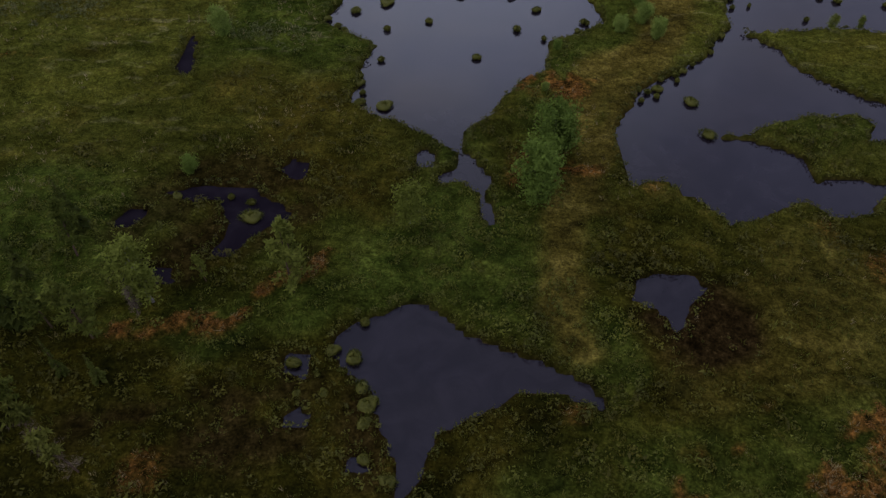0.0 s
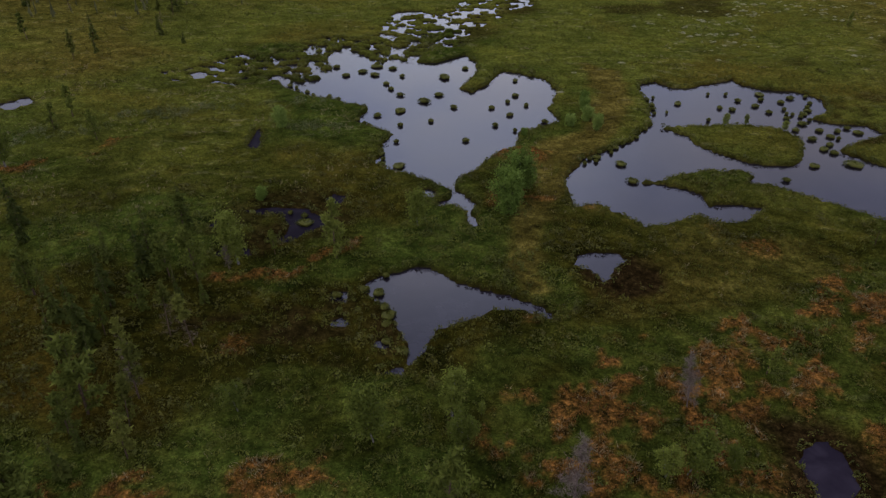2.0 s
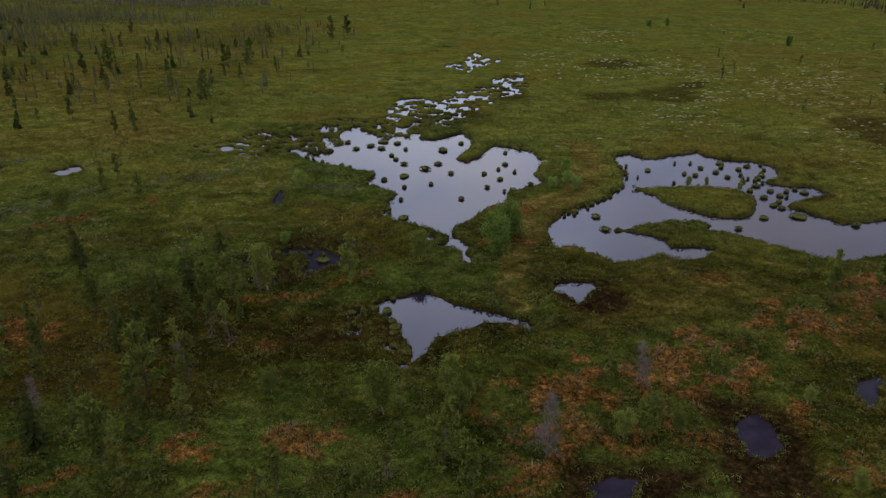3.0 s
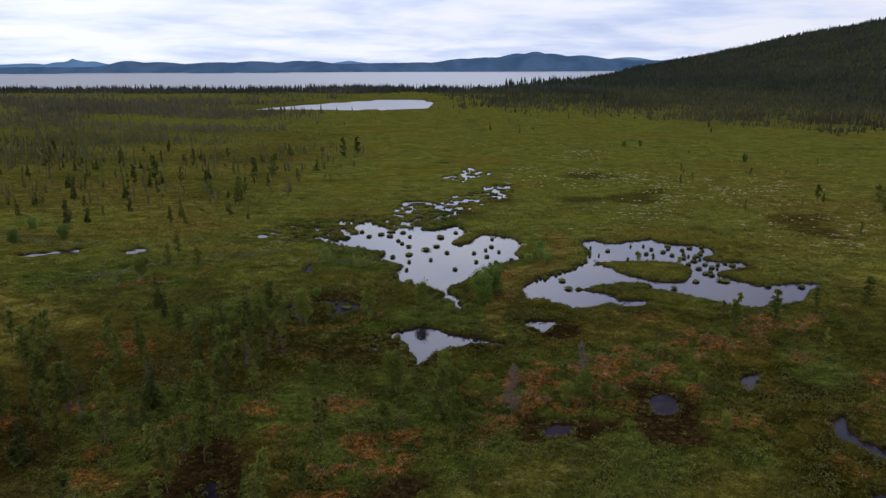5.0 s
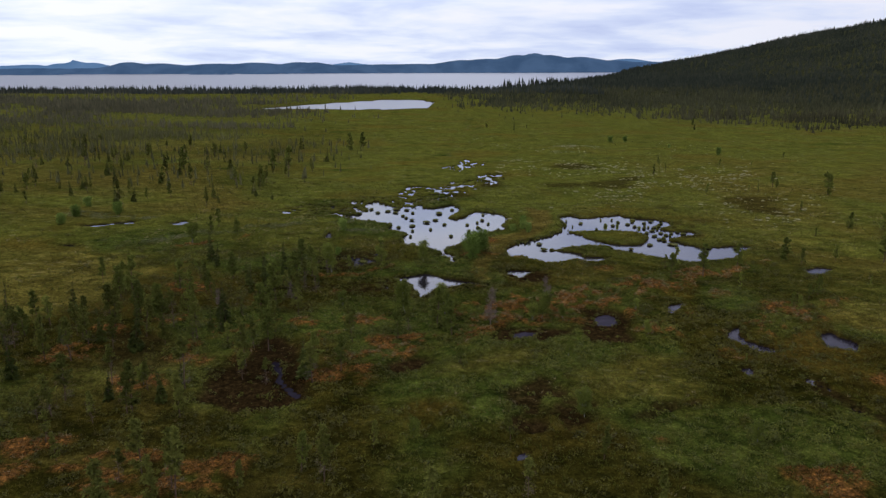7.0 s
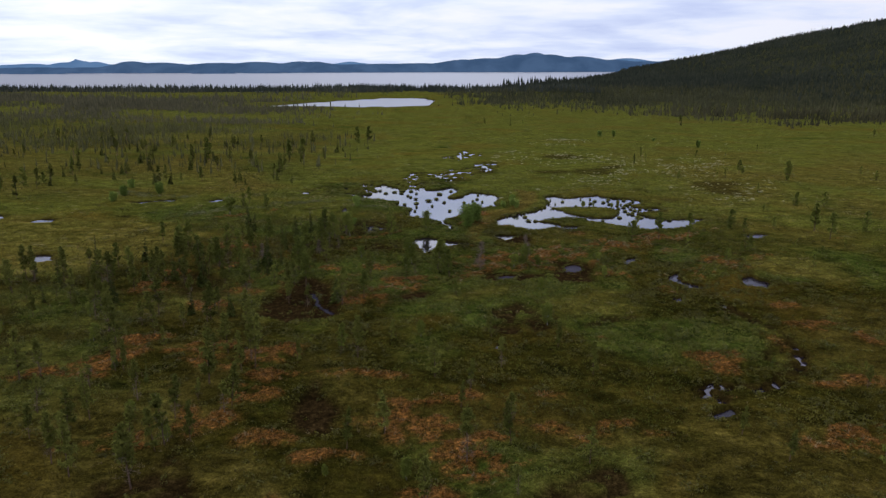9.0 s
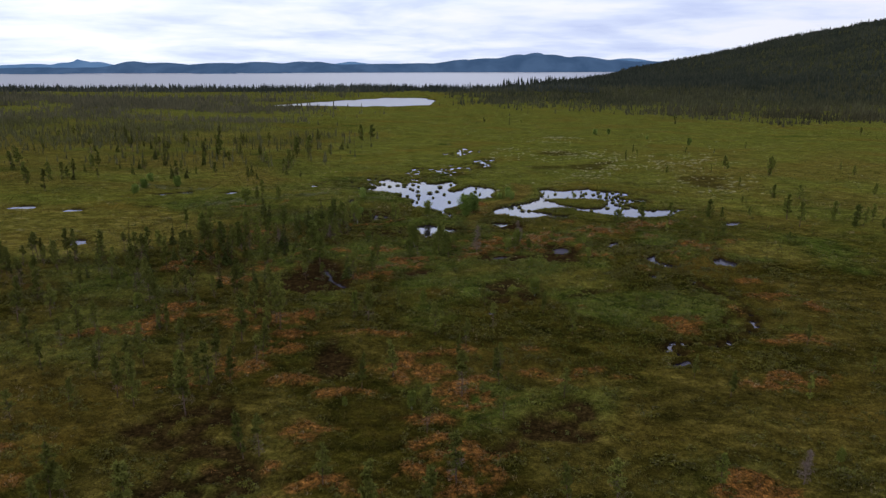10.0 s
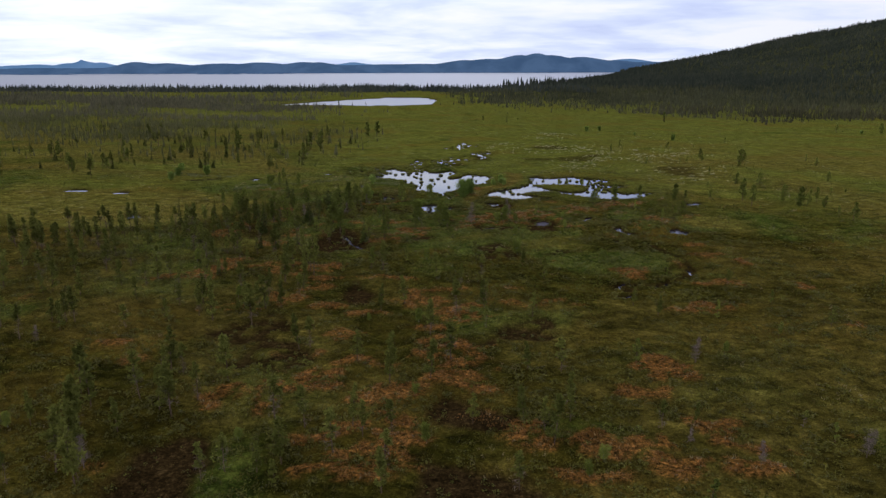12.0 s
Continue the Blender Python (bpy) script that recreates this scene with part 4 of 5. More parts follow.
        tagged(part("brushwood", mesh_of("pine_dead_twigs", *joined([(twig_co, twig_faces), haze]), DEAD), tree, "fine grey dead twigs"), kind="stuff")
    return tree


def spruce(seed, height=5.0, width=0.13, levels=17):
    """A narrow spruce: whorls of drooping fronds, ragged outline, pointed top."""
    r = np.random.default_rng(seed)
    line = stem_line(height, 0.06, r)
    co, faces = [], []
    for i in range(levels):
        k = (i + r.uniform(-0.3, 0.3)) / levels
        z = height * (0.08 + 0.9 * k)
        for _ in range(9):
            w = r.uniform(0, 2 * math.pi)
            reach = height * width * 1.2 * (1 - 0.88 * k) * r.uniform(0.5, 1.25)
            a = on_line(line, height, np.array([z]))[0]
            d = np.array([math.cos(w), math.sin(w), 0])
            s = np.array([-math.sin(w), math.cos(w), 0]) * reach * 0.28
            m = a + d * reach * 0.6 + (0, 0, -reach * 0.10 + r.uniform(-0.05, 0.05))
            e = a + d * reach + (0, 0, -reach * r.uniform(0.15, 0.55))
            co += [a, m + s, e, m - s, m, m + s * 0.8 - (0, 0, reach * 0.4), m - s * 0.8 - (0, 0, reach * 0.4), e - (0, 0, reach * 0.2)]
            b = len(co) - 8
            faces += [(b, b + 1, b + 2), (b, b + 2, b + 3), (b + 4, b + 5, b + 7), (b + 4, b + 7, b + 6)]
    top = line[-1]
    crown_co, crown_faces = joined([(np.array(co), np.array(faces)), sprays(np.array([top - (0, 0, 0.15), top - (0, 0, 0.4)]), np.array([0.2, 0.28]), 12, 0.12, r, 0.8)])
    tree = tree_root("spruce_tree", "narrow dark green spruce with drooping boughs", "tree", "spruces scattered over the bog")
    part("trunk", mesh_of("spruce_trunk", *tube(line, np.linspace(0.07, 0.01, len(line)) * height / 5), BARK, True), tree)
    part("crown", mesh_of("spruce_crown", crown_co, crown_faces, SPRUCE), tree)
    return tree


def birch(seed, height=3.6, mat=None, stems=2, name="birch_tree", label="small light green birch with pale stems on moss", category="tree", group="birches scattered over the bog", spread=0.22, low=0.25):
    """A low broadleaf tree or bush: several bent stems, forked limbs, clumps of small leaves."""
    r = np.random.default_rng(seed)
    wood, clumps, size = [], [], []
    for s in range(stems):
        line = stem_line(height * r.uniform(0.8, 1.0), 0.0, r)
        w = r.uniform(0, 2 * math.pi)
        out_ = np.array([math.cos(w), math.sin(w)]) * height * spread * (0.25 if stems == 1 else r.uniform(0.3, 1.0))
        k = np.linspace(0, 1, len(line))
        line[:, :2] += k[:, None] ** 1.2 * out_ + r.normal(size=(len(line), 2)) * 0.05
        h = line[-1, 2]
        wood.append(tube(line, np.linspace(0.05, 0.008, len(line)) * height / 4, 5))
        n = int(34 / stems) + 8
        z = r.uniform(low, 1.0, n) * h
        root = on_line(line, h, z)
        reach = height * spread * (0.35 + 0.65 * np.sin(np.clip(z / h, 0, 1) * math.pi * 0.9 + 0.15)) * r.uniform(0.35, 1.0, n)
        ang = r.uniform(0, 2 * math.pi, n)
        end = root + np.stack([np.cos(ang) * reach, np.sin(ang) * reach, reach * r.uniform(0.0, 0.8, n)], 1)
        wood += [tube([a, c], (0.010, 0.003), 3) for a, c in zip(root, end)]
        clumps += [end, root * 0.4 + end * 0.6]
        size += [np.full(2 * n, 0.10 * height)]
    clumps, size = np.concatenate(clumps), np.concatenate(size)
    tree = tree_root(name, label, category, group)
    part("trunk", mesh_of("broadleaf_stems", *joined(wood), TWIG if mat else PALE_BARK, True), tree, "thin bent stems")
    part("crown", mesh_of("broadleaf_crown", *leaves(clumps, size * (1.25 if mat else 1.0), 40 if mat else 36, 0.10 if mat else 0.085, r), mat or BIRCH), tree)
    return tree


def dead_tree(seed, height=3.6):
    """A standing dead tree: a bare stem in a haze of fine grey twigs."""
    r = np.random.default_rng(seed)
    line = stem_line(height, 0.12, r)
    twigs, ends = [], []
    for _ in range(60):
        z = np.array([r.uniform(0.10, 0.98) * height])
        a = on_line(line, height, z)[0]
        w, reach = r.uniform(0, 2 * math.pi), height * r.uniform(0.08, 0.22) * (1.15 - 0.8 * z[0] / height)
        c = a + np.array([math.cos(w), math.sin(w), r.uniform(-0.1, 0.7)]) * reach
        twigs.append(tube([a, c], (0.011, 0.003), 3))
        ends += [c, a * 0.4 + c * 0.6]
    ends = np.array(ends)
    haze = sprays(ends, np.full(len(ends), height * 0.085), 18, 0.026, r)
    tree = tree_root("dead_tree", "bare grey dead tree with fine brittle twigs", "dead tree", "dead trees on the bog")
    part("trunk", mesh_of("dead_trunk", *tube(line, np.linspace(0.05, 0.01, len(line)) * height / 4, 5), DEAD, True), tree)
    twig_co, twig_faces = joined(twigs)
    twig_faces = np.concatenate([twig_faces[:, [0, 1, 2]], twig_faces[:, [0, 2, 3]]])
    tagged(part("brushwood", mesh_of("dead_brushwood", *joined([(twig_co, twig_faces), haze]), DEAD), tree), kind="stuff")
    return tree


def height_at(x, y):
    return float(terrain(np.array([float(x)]), np.array([float(y)]))[0][0])


PINES = [pine(s, 5.0, b, f, w) for s, b, f, w in ((1, 0.10, 1.0, 0.22), (2, 0.22, 0.9, 0.18), (3, 0.06, 1.2, 0.25), (4, 0.15, 1.0, 0.20), (5, 0.30, 0.8, 0.17), (6, 0.05, 1.1, 0.24))]
SMALL_PINES = [pine(s, 5.0, b, f, w) for s, b, f, w in ((7, 0.1, 0.5, 0.2), (8, 0.2, 0.45, 0.16), (9, 0.05, 0.55, 0.23))]
SLIM_PINES = [pine(s, 5.0, b, f, w, True, g) for s, b, f, w, g in ((51, 0.25, 0.75, 0.15, 0), (52, 0.35, 0.65, 0.13, 16), (53, 0.15, 0.9, 0.17, 0), (54, 0.40, 0.6, 0.15, 22), (55, 0.2, 0.8, 0.12, 0), (56, 0.5, 0.45, 0.13, 26))]
SPRUCES = [spruce(s, 5.0, w) for s, w in ((11, 0.13), (12, 0.10), (13, 0.16))]
BIRCHES = [birch(s, 3.6, None, k) for s, k in ((21, 1), (22, 2), (23, 3))]
WILLOWS = [birch(s, 3.4, WILLOW, k, "willow_bush", "bushy pale green willow beside the pond", "bush", "willow bushes by the ponds", 0.36, 0.05) for s, k in ((31, 5), (32, 6))]
SNAGS = [dead_tree(s) for s in (41, 42)]
used = set()


def plant(kinds, own, x, y, h, k):
    """Sets a tree of height h at x, y; the first use of a kind moves the original."""
    src = kinds[k % len(kinds)]
    s = h / own
    m = pose(x, y, height_at(x, y) - 0.03, (k * 7) % 9 - 4, (k * 5) % 7 - 3, (k * 137) % 360)
    if src.name in used:
        ob = copy_thing(src, m)
    else:
        used.add(src.name)
        ob = src
    wide = 1.0 + 0.12 * math.sin(k * 2.3)
    ob.matrix_basis = m @ Matrix.Diagonal((s * wide, s * wide, s, 1))
    return ob


def plant_all(kinds, own, spots, first=0):
    for k, (x, y, h) in enumerate(spots):
        later.append((kinds, own, x, y, h, k + first))


later = []
plant_all(WILLOWS, 3.4, [(6.6, 39.3, 0.7), (7.9, 44.4, 0.8), (5.4, 28.6, 3.9), (6.7, 33.0, 3.2), (5.9, 31.0, 2.4), (15.4, 46.4, 1.7), (14.6, 48.5, 1.6), (14.8, 51.0, 1.5), (15.2, 54.0, 1.5), (12.9, 47.4, 1.3), (-16.2, 45.2, 2.2), (-67.3, 54.4, 2.2), (-70.0, 64.2, 2.0), (92.4, 166.0, 2.6), (-15.0, 30.5, 1.2)])
plant_all(BIRCHES, 3.6, [(-3.1, 4.7, 3.9), (0.9, 6.5, 3.0), (13.0, -19.2, 2.6), (-1.8, 26.4, 3.3), (-14.2, 20.7, 4.3), (1.5, 4.3, 2.8), (12.4, 2.9, 3.1), (14.7, 3.3, 1.8), (-38.5, 34.9, 3.4), (29.0, 48.2, 1.4), (31.2, 48.2, 1.3), (34.4, 46.6, 1.2)])
plant_all(SLIM_PINES, 5.0, [(-25.5, -26.8, 2.3), (-25.6, -21.5, 2.8), (-2.3, -42.7, 3.6), (1.2, -51.2, 3.0), (26.7, -45.6, 2.5), (-18.8, -41.2, 3.7), (-28.2, -49.0, 2.4), (-5.1, -75.6, 3.7), (9.1, -71.0, 3.2), (19.7, -71.5, 2.5), (44.5, -48.8, 2.4), (-12.2, -65.9, 2.2)], 2)
plant_all(PINES, 5.0, [(-7.4, 21.5, 4.6), (-18.8, 23.4, 3.8), (-16.3, 18.5, 4.5), (-18.5, 19.1, 3.5), (-11.9, 22.1, 2.1), (-18.9, 15.1, 3.1), (-18.3, 6.3, 5.4), (-20.2, 12.8, 2.9), (0.7, 0.2, 4.7), (-18.0, -0.3, 4.9), (-62.0, 73.1, 2.6), (-38.6, 43.8, 2.8), (-33.4, 41.6, 3.1), (-42.6, 14.6, 3.5), (-40.0, 13.8, 3.2), (36.4, 20.6, 4.6), (42.4, 24.2, 4.0), (51.7, 30.0, 3.6), (32.9, 22.8, 3.6), (53.0, 27.5, 2.6), (94.1, 99.0, 4.0), (80.0, 94.7, 2.5), (-50.9, 97.6, 3.8), (-43.6, 94.4, 5.0)])
plant_all(PINES, 5.0, [(-33.0, 167.8, 6.3), (-29.5, 176.0, 5.6), (-8.0, -2.3, 3.2), (-24.1, -4.2, 3.4), (-37.8, 9.3, 4.2), (-27.0, 9.9, 3.3), (42.7, 8.1, 1.8), (47.8, 12.6, 2.6), (45.9, 11.0, 2.0), (73.6, 52.4, 3.0), (66.2, 29.5, 4.9), (65.3, 22.6, 4.7), (75.6, 23.2, 4.2), (77.5, 24.0, 3.5), (-8.0, -27.8, 3.2)], 5)
plant_all(SPRUCES, 5.0, [(-23.4, 20.7, 2.9), (-20.9, 21.8, 3.8), (-66.8, 69.2, 4.2), (-77.9, 92.4, 4.9), (31.1, 257.3, 4.7), (-67.3, 93.0, 4.3), (-68.7, 108.4, 4.1), (-87.3, 85.1, 3.6), (-35.4, 137.3, 4.4), (-34.0, 140.9, 2.7), (-64.9, 132.9, 3.1), (118.1, 266.5, 3.3), (-22.3, 17.6, 3.6), (-22.5, 11.2, 3.8), (-23.1, 1.6, 3.4), (-23.5, 13.8, 3.9), (-21.6, -2.8, 3.4), (-36.4, -6.2, 2.5), (-15.4, 22.0, 3.4)])
plant_all(SNAGS, 3.6, [(13.6, 7.5, 3.5), (6.5, 1.0, 4.2), (-38.2, -56.1, 1.9), (-21.8, -78.2, 2.6), (26.6, -58.5, 2.7), (21.1, -73.8, 1.6), (33.3, -75.1, 2.4), (25.1, -76.7, 1.8), (-14.6, 19.9, 2.0), (-17.0, 9.0, 2.4), (-24.0, 4.0, 2.6)])
plant_all(SLIM_PINES, 5.0, [(-33.5, -34, 3.6), (-31, -28.4, 2.6), (-35.3, -37.3, 3.1), (-18.3, -34.9, 5.2), (-15.3, -31.3, 5.1), (-46.1, -39.4, 4.1), (-31.2, -51.8, 2.7), (-11.8, -56.3, 3.8), (-10.7, -56.2, 3.3), (-5.5, -59.7, 3.1), (1.1, -52.7, 3.9), (1.5, -63.6, 3.7), (-7.9, -72, 3.6), (-2, -64.5, 4.8), (-10.5, -70.9, 4), (-4.2, -71.9, 3.6), (-3.3, -73, 3.1), (-8.3, -79.6, 1.9), (-13.1, -79.8, 3), (-1.1, -80.3, 3.3), (-12, -78.4, 2.9), (-8.4, -77.3, 3.8), (-18.8, -70.6, 4.6), (-20, -70, 4), (-22.4, -68.1, 4.5), (-25.8, -69.5, 4.1), (-17.7, -67.9, 3.5), (-28.8, -72.7, 2.9), (-23.4, -78.8, 4.9), (-24.4, -75.4, 5.5)], 3)
plant_all(SLIM_PINES, 5.0, [(-21.2, -80, 2.3), (-21.9, -73.1, 2.9), (-25.9, -80.2, 2.5), (-42, -40.7, 3.6), (-43.6, -30.9, 5.1), (-54.7, -31.4, 4), (3.3, -59.4, 4), (7.1, -44.1, 3.5), (3.8, -46.8, 4.2), (12.4, -46.5, 2.8), (10.5, -72.5, 2.9), (11, -74.2, 4), (13.4, -61.5, 3.5), (22.4, -71, 1.9), (30.9, -70.7, 1.6), (24.8, -42, 2.3), (38.9, -33.9, 2.2)], 3)
plant_all(SLIM_PINES, 5.0, [(-51.3, -9.9, 3.8), (-46.4, -17.2, 2.3), (-27.5, -32.7, 2.5), (-30.6, -26.1, 4.4), (-35.7, -19.9, 4), (-35.3, -4.4, 3.2), (-18.2, -37.9, 2), (-11.7, -30, 2.3), (-10, -13.8, 3.8), (-7.7, -4.8, 4.2), (-2.3, -1.1, 2.7), (-26.1, -43.1, 3.7), (-28.4, -44.3, 2.7), (-20.6, -45.1, 3.3), (-18.3, -44.6, 4.2), (-16.6, -44, 3.4), (-15.4, -39.8, 2.9), (-4.9, -44.7, 3.3), (-6.2, -29, 4.3), (1.2, -32.9, 3.7), (-23.8, -15.7, 2.8), (-19.2, -20.4, 3.9), (-45.8, -1.3, 3.3), (-20.9, -46.2, 1.8)], 1)
plant_all(PINES, 5.0, [(80.3, 98, 3.9), (88.1, 87.4, 5.1), (78.9, 51, 3.1), (81.3, 27.7, 3.4), (80.2, 22.2, 2.6), (78.3, 8.1, 3.5), (78, 12.4, 2.1), (112.3, 89.4, 2.6), (99.2, 57.6, 2.8), (41.5, 4.5, 2.4), (60.9, 88.7, 2.2), (59.3, 30, 2.3), (58.1, 11.2, 1.4), (74.8, 29.1, 3.7), (94.4, 40.6, 1.3), (121.8, 280.7, 4.8), (18.6, 265.7, 2.9), (37.7, 263.6, 2.5), (181.7, 209.4, 4.1), (201.5, 208.4, 4.9)], 4)
plant_all(PINES, 5.0, [(-101.3, 64.9, 4.6), (-96.9, 59.1, 4.3), (-116.5, 88.2, 5), (-121.5, 91.8, 4), (-95.4, 65.3, 4.6), (-92.7, 68.8, 2.9), (-93.4, 82.6, 4), (-102, 97.9, 2.9), (-86.4, 108.3, 2.7), (-57.8, 75, 3.7), (-68.5, 96.7, 3.6), (-69.9, 114.7, 6.7), (-45.4, 112.3, 6.6), (-45.1, 127.4, 5.8), (-30.5, 180.7, 4.2), (-38.4, 47.3, 3.6)], 1)
plant_all(WILLOWS, 3.4, [(64.5, 205.4, 2.4), (70.6, 206.1, 2.4), (192, 207.2, 1.8), (81.9, 186.2, 1.4), (-60.8, 57.4, 2.5), (-66.5, 47.8, 2)], 1)
plant_all(PINES, 5.0, [(-3.2, -3.3, 3.2), (2.3, -2.1, 4.0), (32.0, 20.2, 3.4), (-28.9, 8.0, 4.0), (-8.0, 24.0, 2.4), (-7.8, -11.5, 3.4), (-10.4, -11.4, 3.9), (-32.8, 3.3, 4.0), (3.2, -9.4, 2.0), (-19.9, -6.1, 2.4)], 2)
plant_all(SPRUCES, 5.0, [(-21.3, 3.2, 3.0), (-20.7, 11.6, 5.4), (-22.4, 0.9, 4.6), (-31.1, -0.7, 4.3), (-20.2, 19.4, 4.4)], 1)
# small pines and spruces thinly strewn between the others
scatter = random.Random(5)


def strewn(count, x0, x1, y0, y1, low, high, keep):
    done = []
    while len(done) < count:
        x, y, h = scatter.uniform(x0, x1), scatter.uniform(y0, y1), scatter.uniform(low, high)
        if keep(x, y):
            done.append((round(x, 1), round(y, 1), round(h, 1)))
    return done


in_view = lambda x, y: abs(x) < 0.72 * (y + 135) and not (-95 < x < -40 and -4 < y < 38)
plant_all(SLIM_PINES, 5.0, strewn(105, -66, -14, -84, 16, 2.6, 5.0, in_view), 3)
plant_all(SLIM_PINES, 5.0, strewn(44, -68, -26, -20, 8, 2.8, 4.8, lambda x, y: in_view(x, y) and y < 6 + 0.12 * (x + 26)), 1)
stand = lambda x, y: abs(x + 29 + 0.25 * (y - 6)) < 18 and (x + 14) / 9 + (y - 18) / 9 < 1
plant_all(SPRUCES, 5.0, strewn(15, -50, -10, -14, 28, 2.6, 5.0, stand), 4)
plant_all(PINES, 5.0, strewn(10, -50, -12, -14, 24, 3.0, 5.0, stand), 2)
plant_all(SLIM_PINES, 5.0, strewn(18, -12, 16, -84, -20, 1.8, 3.4, in_view), 2)
plant_all(BIRCHES, 3.6, strewn(26, -60, 40, -84, 10, 0.9, 2.0, in_view), 1)
plant_all(SMALL_PINES, 5.0, strewn(22, 18, 70, -84, 30, 1.0, 2.4, in_view), 1)
plant_all(SPRUCES, 5.0, strewn(12, -52, -12, -40, 20, 2.0, 3.8, lambda x, y: True), 2)
plant_all(SPRUCES, 5.0, strewn(50, -150, -30, 62, 175, 2.0, 4.6, lambda x, y: in_view(x, y) and x < -22 - 0.12 * y), 7)
plant_all(SLIM_PINES, 5.0, strewn(70, -140, -34, 50, 170, 2.5, 5.5, lambda x, y: in_view(x, y)), 4)
plant_all(SMALL_PINES, 5.0, strewn(18, 55, 170, 20, 190, 1.5, 3.4, in_view), 6)
spots = np.array([(x, y) for _, _, x, y, _, _ in later])
wet_spots = terrain(spots[:, 0], spots[:, 1])
for (kinds, own, x, y, h, k), z, w in zip(later, wet_spots[0], wet_spots[4]):
    if w < -0.1:
        plant(kinds, own, x, y, h, k)

# ---- tussocks standing in the ponds ----
def tussock(seed):
    r = np.random.default_rng(seed)
    n, rings = 14, [(0.92, -0.9), (0.93, -0.1), (0.98, 0.14), (1.06, 0.30), (0.98, 0.50), (0.70, 0.64), (0.3, 0.72)]
    ang = np.linspace(0, 2 * math.pi, n, endpoint=False)
    rough = 1 + 0.3 * r.normal(size=n)
    rough = (rough + np.roll(rough, 1) + np.roll(rough, -1)) / 3
    co = [np.stack([np.cos(ang) * k * rough * (1 + 0.05 * r.normal(size=n)), np.sin(ang) * k * rough, np.full(n, z) + 0.04 * r.normal(size=n)], 1) for k, z in rings]
    co = np.concatenate([*co, [(0, 0, 0.74)]])
    q = [(k * n + s, k * n + (s + 1) % n, (k + 1) * n + (s + 1) % n, (k + 1) * n + s) for k in range(len(rings) - 1) for s in range(n)]
    top = len(co) - 1
    last = (len(rings) - 1) * n
    bm = bmesh.new()
    vs = [bm.verts.new(c) for c in co]
    for f in q:
        bm.faces.new([vs[i] for i in f])
    for s in range(n):
        bm.faces.new([vs[last + s], vs[last + (s + 1) % n], vs[top]])
    me = bpy.data.meshes.new("tussock_mound")
    bm.to_mesh(me)
    bm.free()
    me.materials.append(MOSS)
    me.materials.append(SHADED_PEAT)
    for p in me.polygons:
        p.use_smooth = True
        # low faces get the dark peat that also stands in for shade
        p.material_index = 1 if p.center.z < 0.2 else 0
    ob = tagged(new("sedge_tussock"), "low green sedge tussock standing in dark water", "tussock", "tussocks in the bog ponds")
    part("mound", me, ob)
    m = 420
    a, d = r.uniform(0, 2 * math.pi, m), r.uniform(0, 1, m) ** 0.6 * 1.08
    base = np.stack([np.cos(a) * d, np.sin(a) * d, 0.22 + 0.46 * (1 - np.clip(d, 0, 1) ** 2)], 1)
    w = r.uniform(0, 2 * math.pi, m)
    out_ = np.stack([np.cos(a) * d, np.sin(a) * d, r.uniform(0.4, 1.2, m)], 1) * r.uniform(0.14, 0.40, (m, 1))
    side = np.stack([np.cos(w), np.sin(w), 0.3 * np.sin(w * 3)], 1) * r.uniform(0.03, 0.07, (m, 1))
    tagged(part("sedge", mesh_of("tussock_sedge", np.stack([base - side, base + side, base + out_], 1), np.arange(3 * m).reshape(-1, 3), SEDGE), ob), kind="stuff")
    return ob


TUSSOCKS = [tussock(s) for s in (61, 62, 63, 64)]
tussock_count = 0


def set_tussocks(spots):
    global tussock_count
    for x, y, size in spots:
        k = tussock_count
        src = TUSSOCKS[k % 4]
        m = pose(x, y, LEVEL, 0, 0, (k * 97) % 360)
        ob = src if k < 4 else copy_thing(src, m)
        flat_ = 0.55 + 0.25 * math.sin(k * 1.7)
        ob.matrix_basis = m @ Matrix.Diagonal((size * 0.88 * (1 + 0.25 * math.sin(k * 2.1)), size * 0.76, max(0.42, size * flat_), 1))
        tussock_count += 1


set_tussocks([(2.1, 43.6, 0.36), (5.2, 47.6, 0.38), (-1.5, 48.5, 0.34), (-4.6, 47.2, 0.32), (6.9, 50.6, 0.34), (10.4, 48.9, 0.4), (5.0, 52.6, 0.34), (0.9, 52.6, 0.38), (6.9, 54.5, 0.32), (-2.4, 54.3, 0.75), (-4.9, 51.2, 0.55), (-7.2, 49.8, 0.55), (-13.3, 54.4, 0.4), (-5.2, 56.2, 0.42), (-6.4, 58.1, 0.36), (-0.8, 56.4, 0.55), (-0.3, 62.6, 0.7), (-8.8, 63.1, 0.75), (-7.1, 59.9, 0.36), (-10.4, 64.3, 0.55), (-12.3, 62.7, 0.6), (-13.9, 65.9, 0.5), (-8.8, 66.4, 0.6), (-5.4, 62.8, 0.36), (7.9, 56.6, 0.4), (8.9, 53.5, 0.32), (8.3, 61.8, 0.36), (2.3, 66.2, 0.45), (-6.8, 65.7, 0.45), (-4.7, 43.0, 0.34), (-4.0, 37.6, 0.5)])
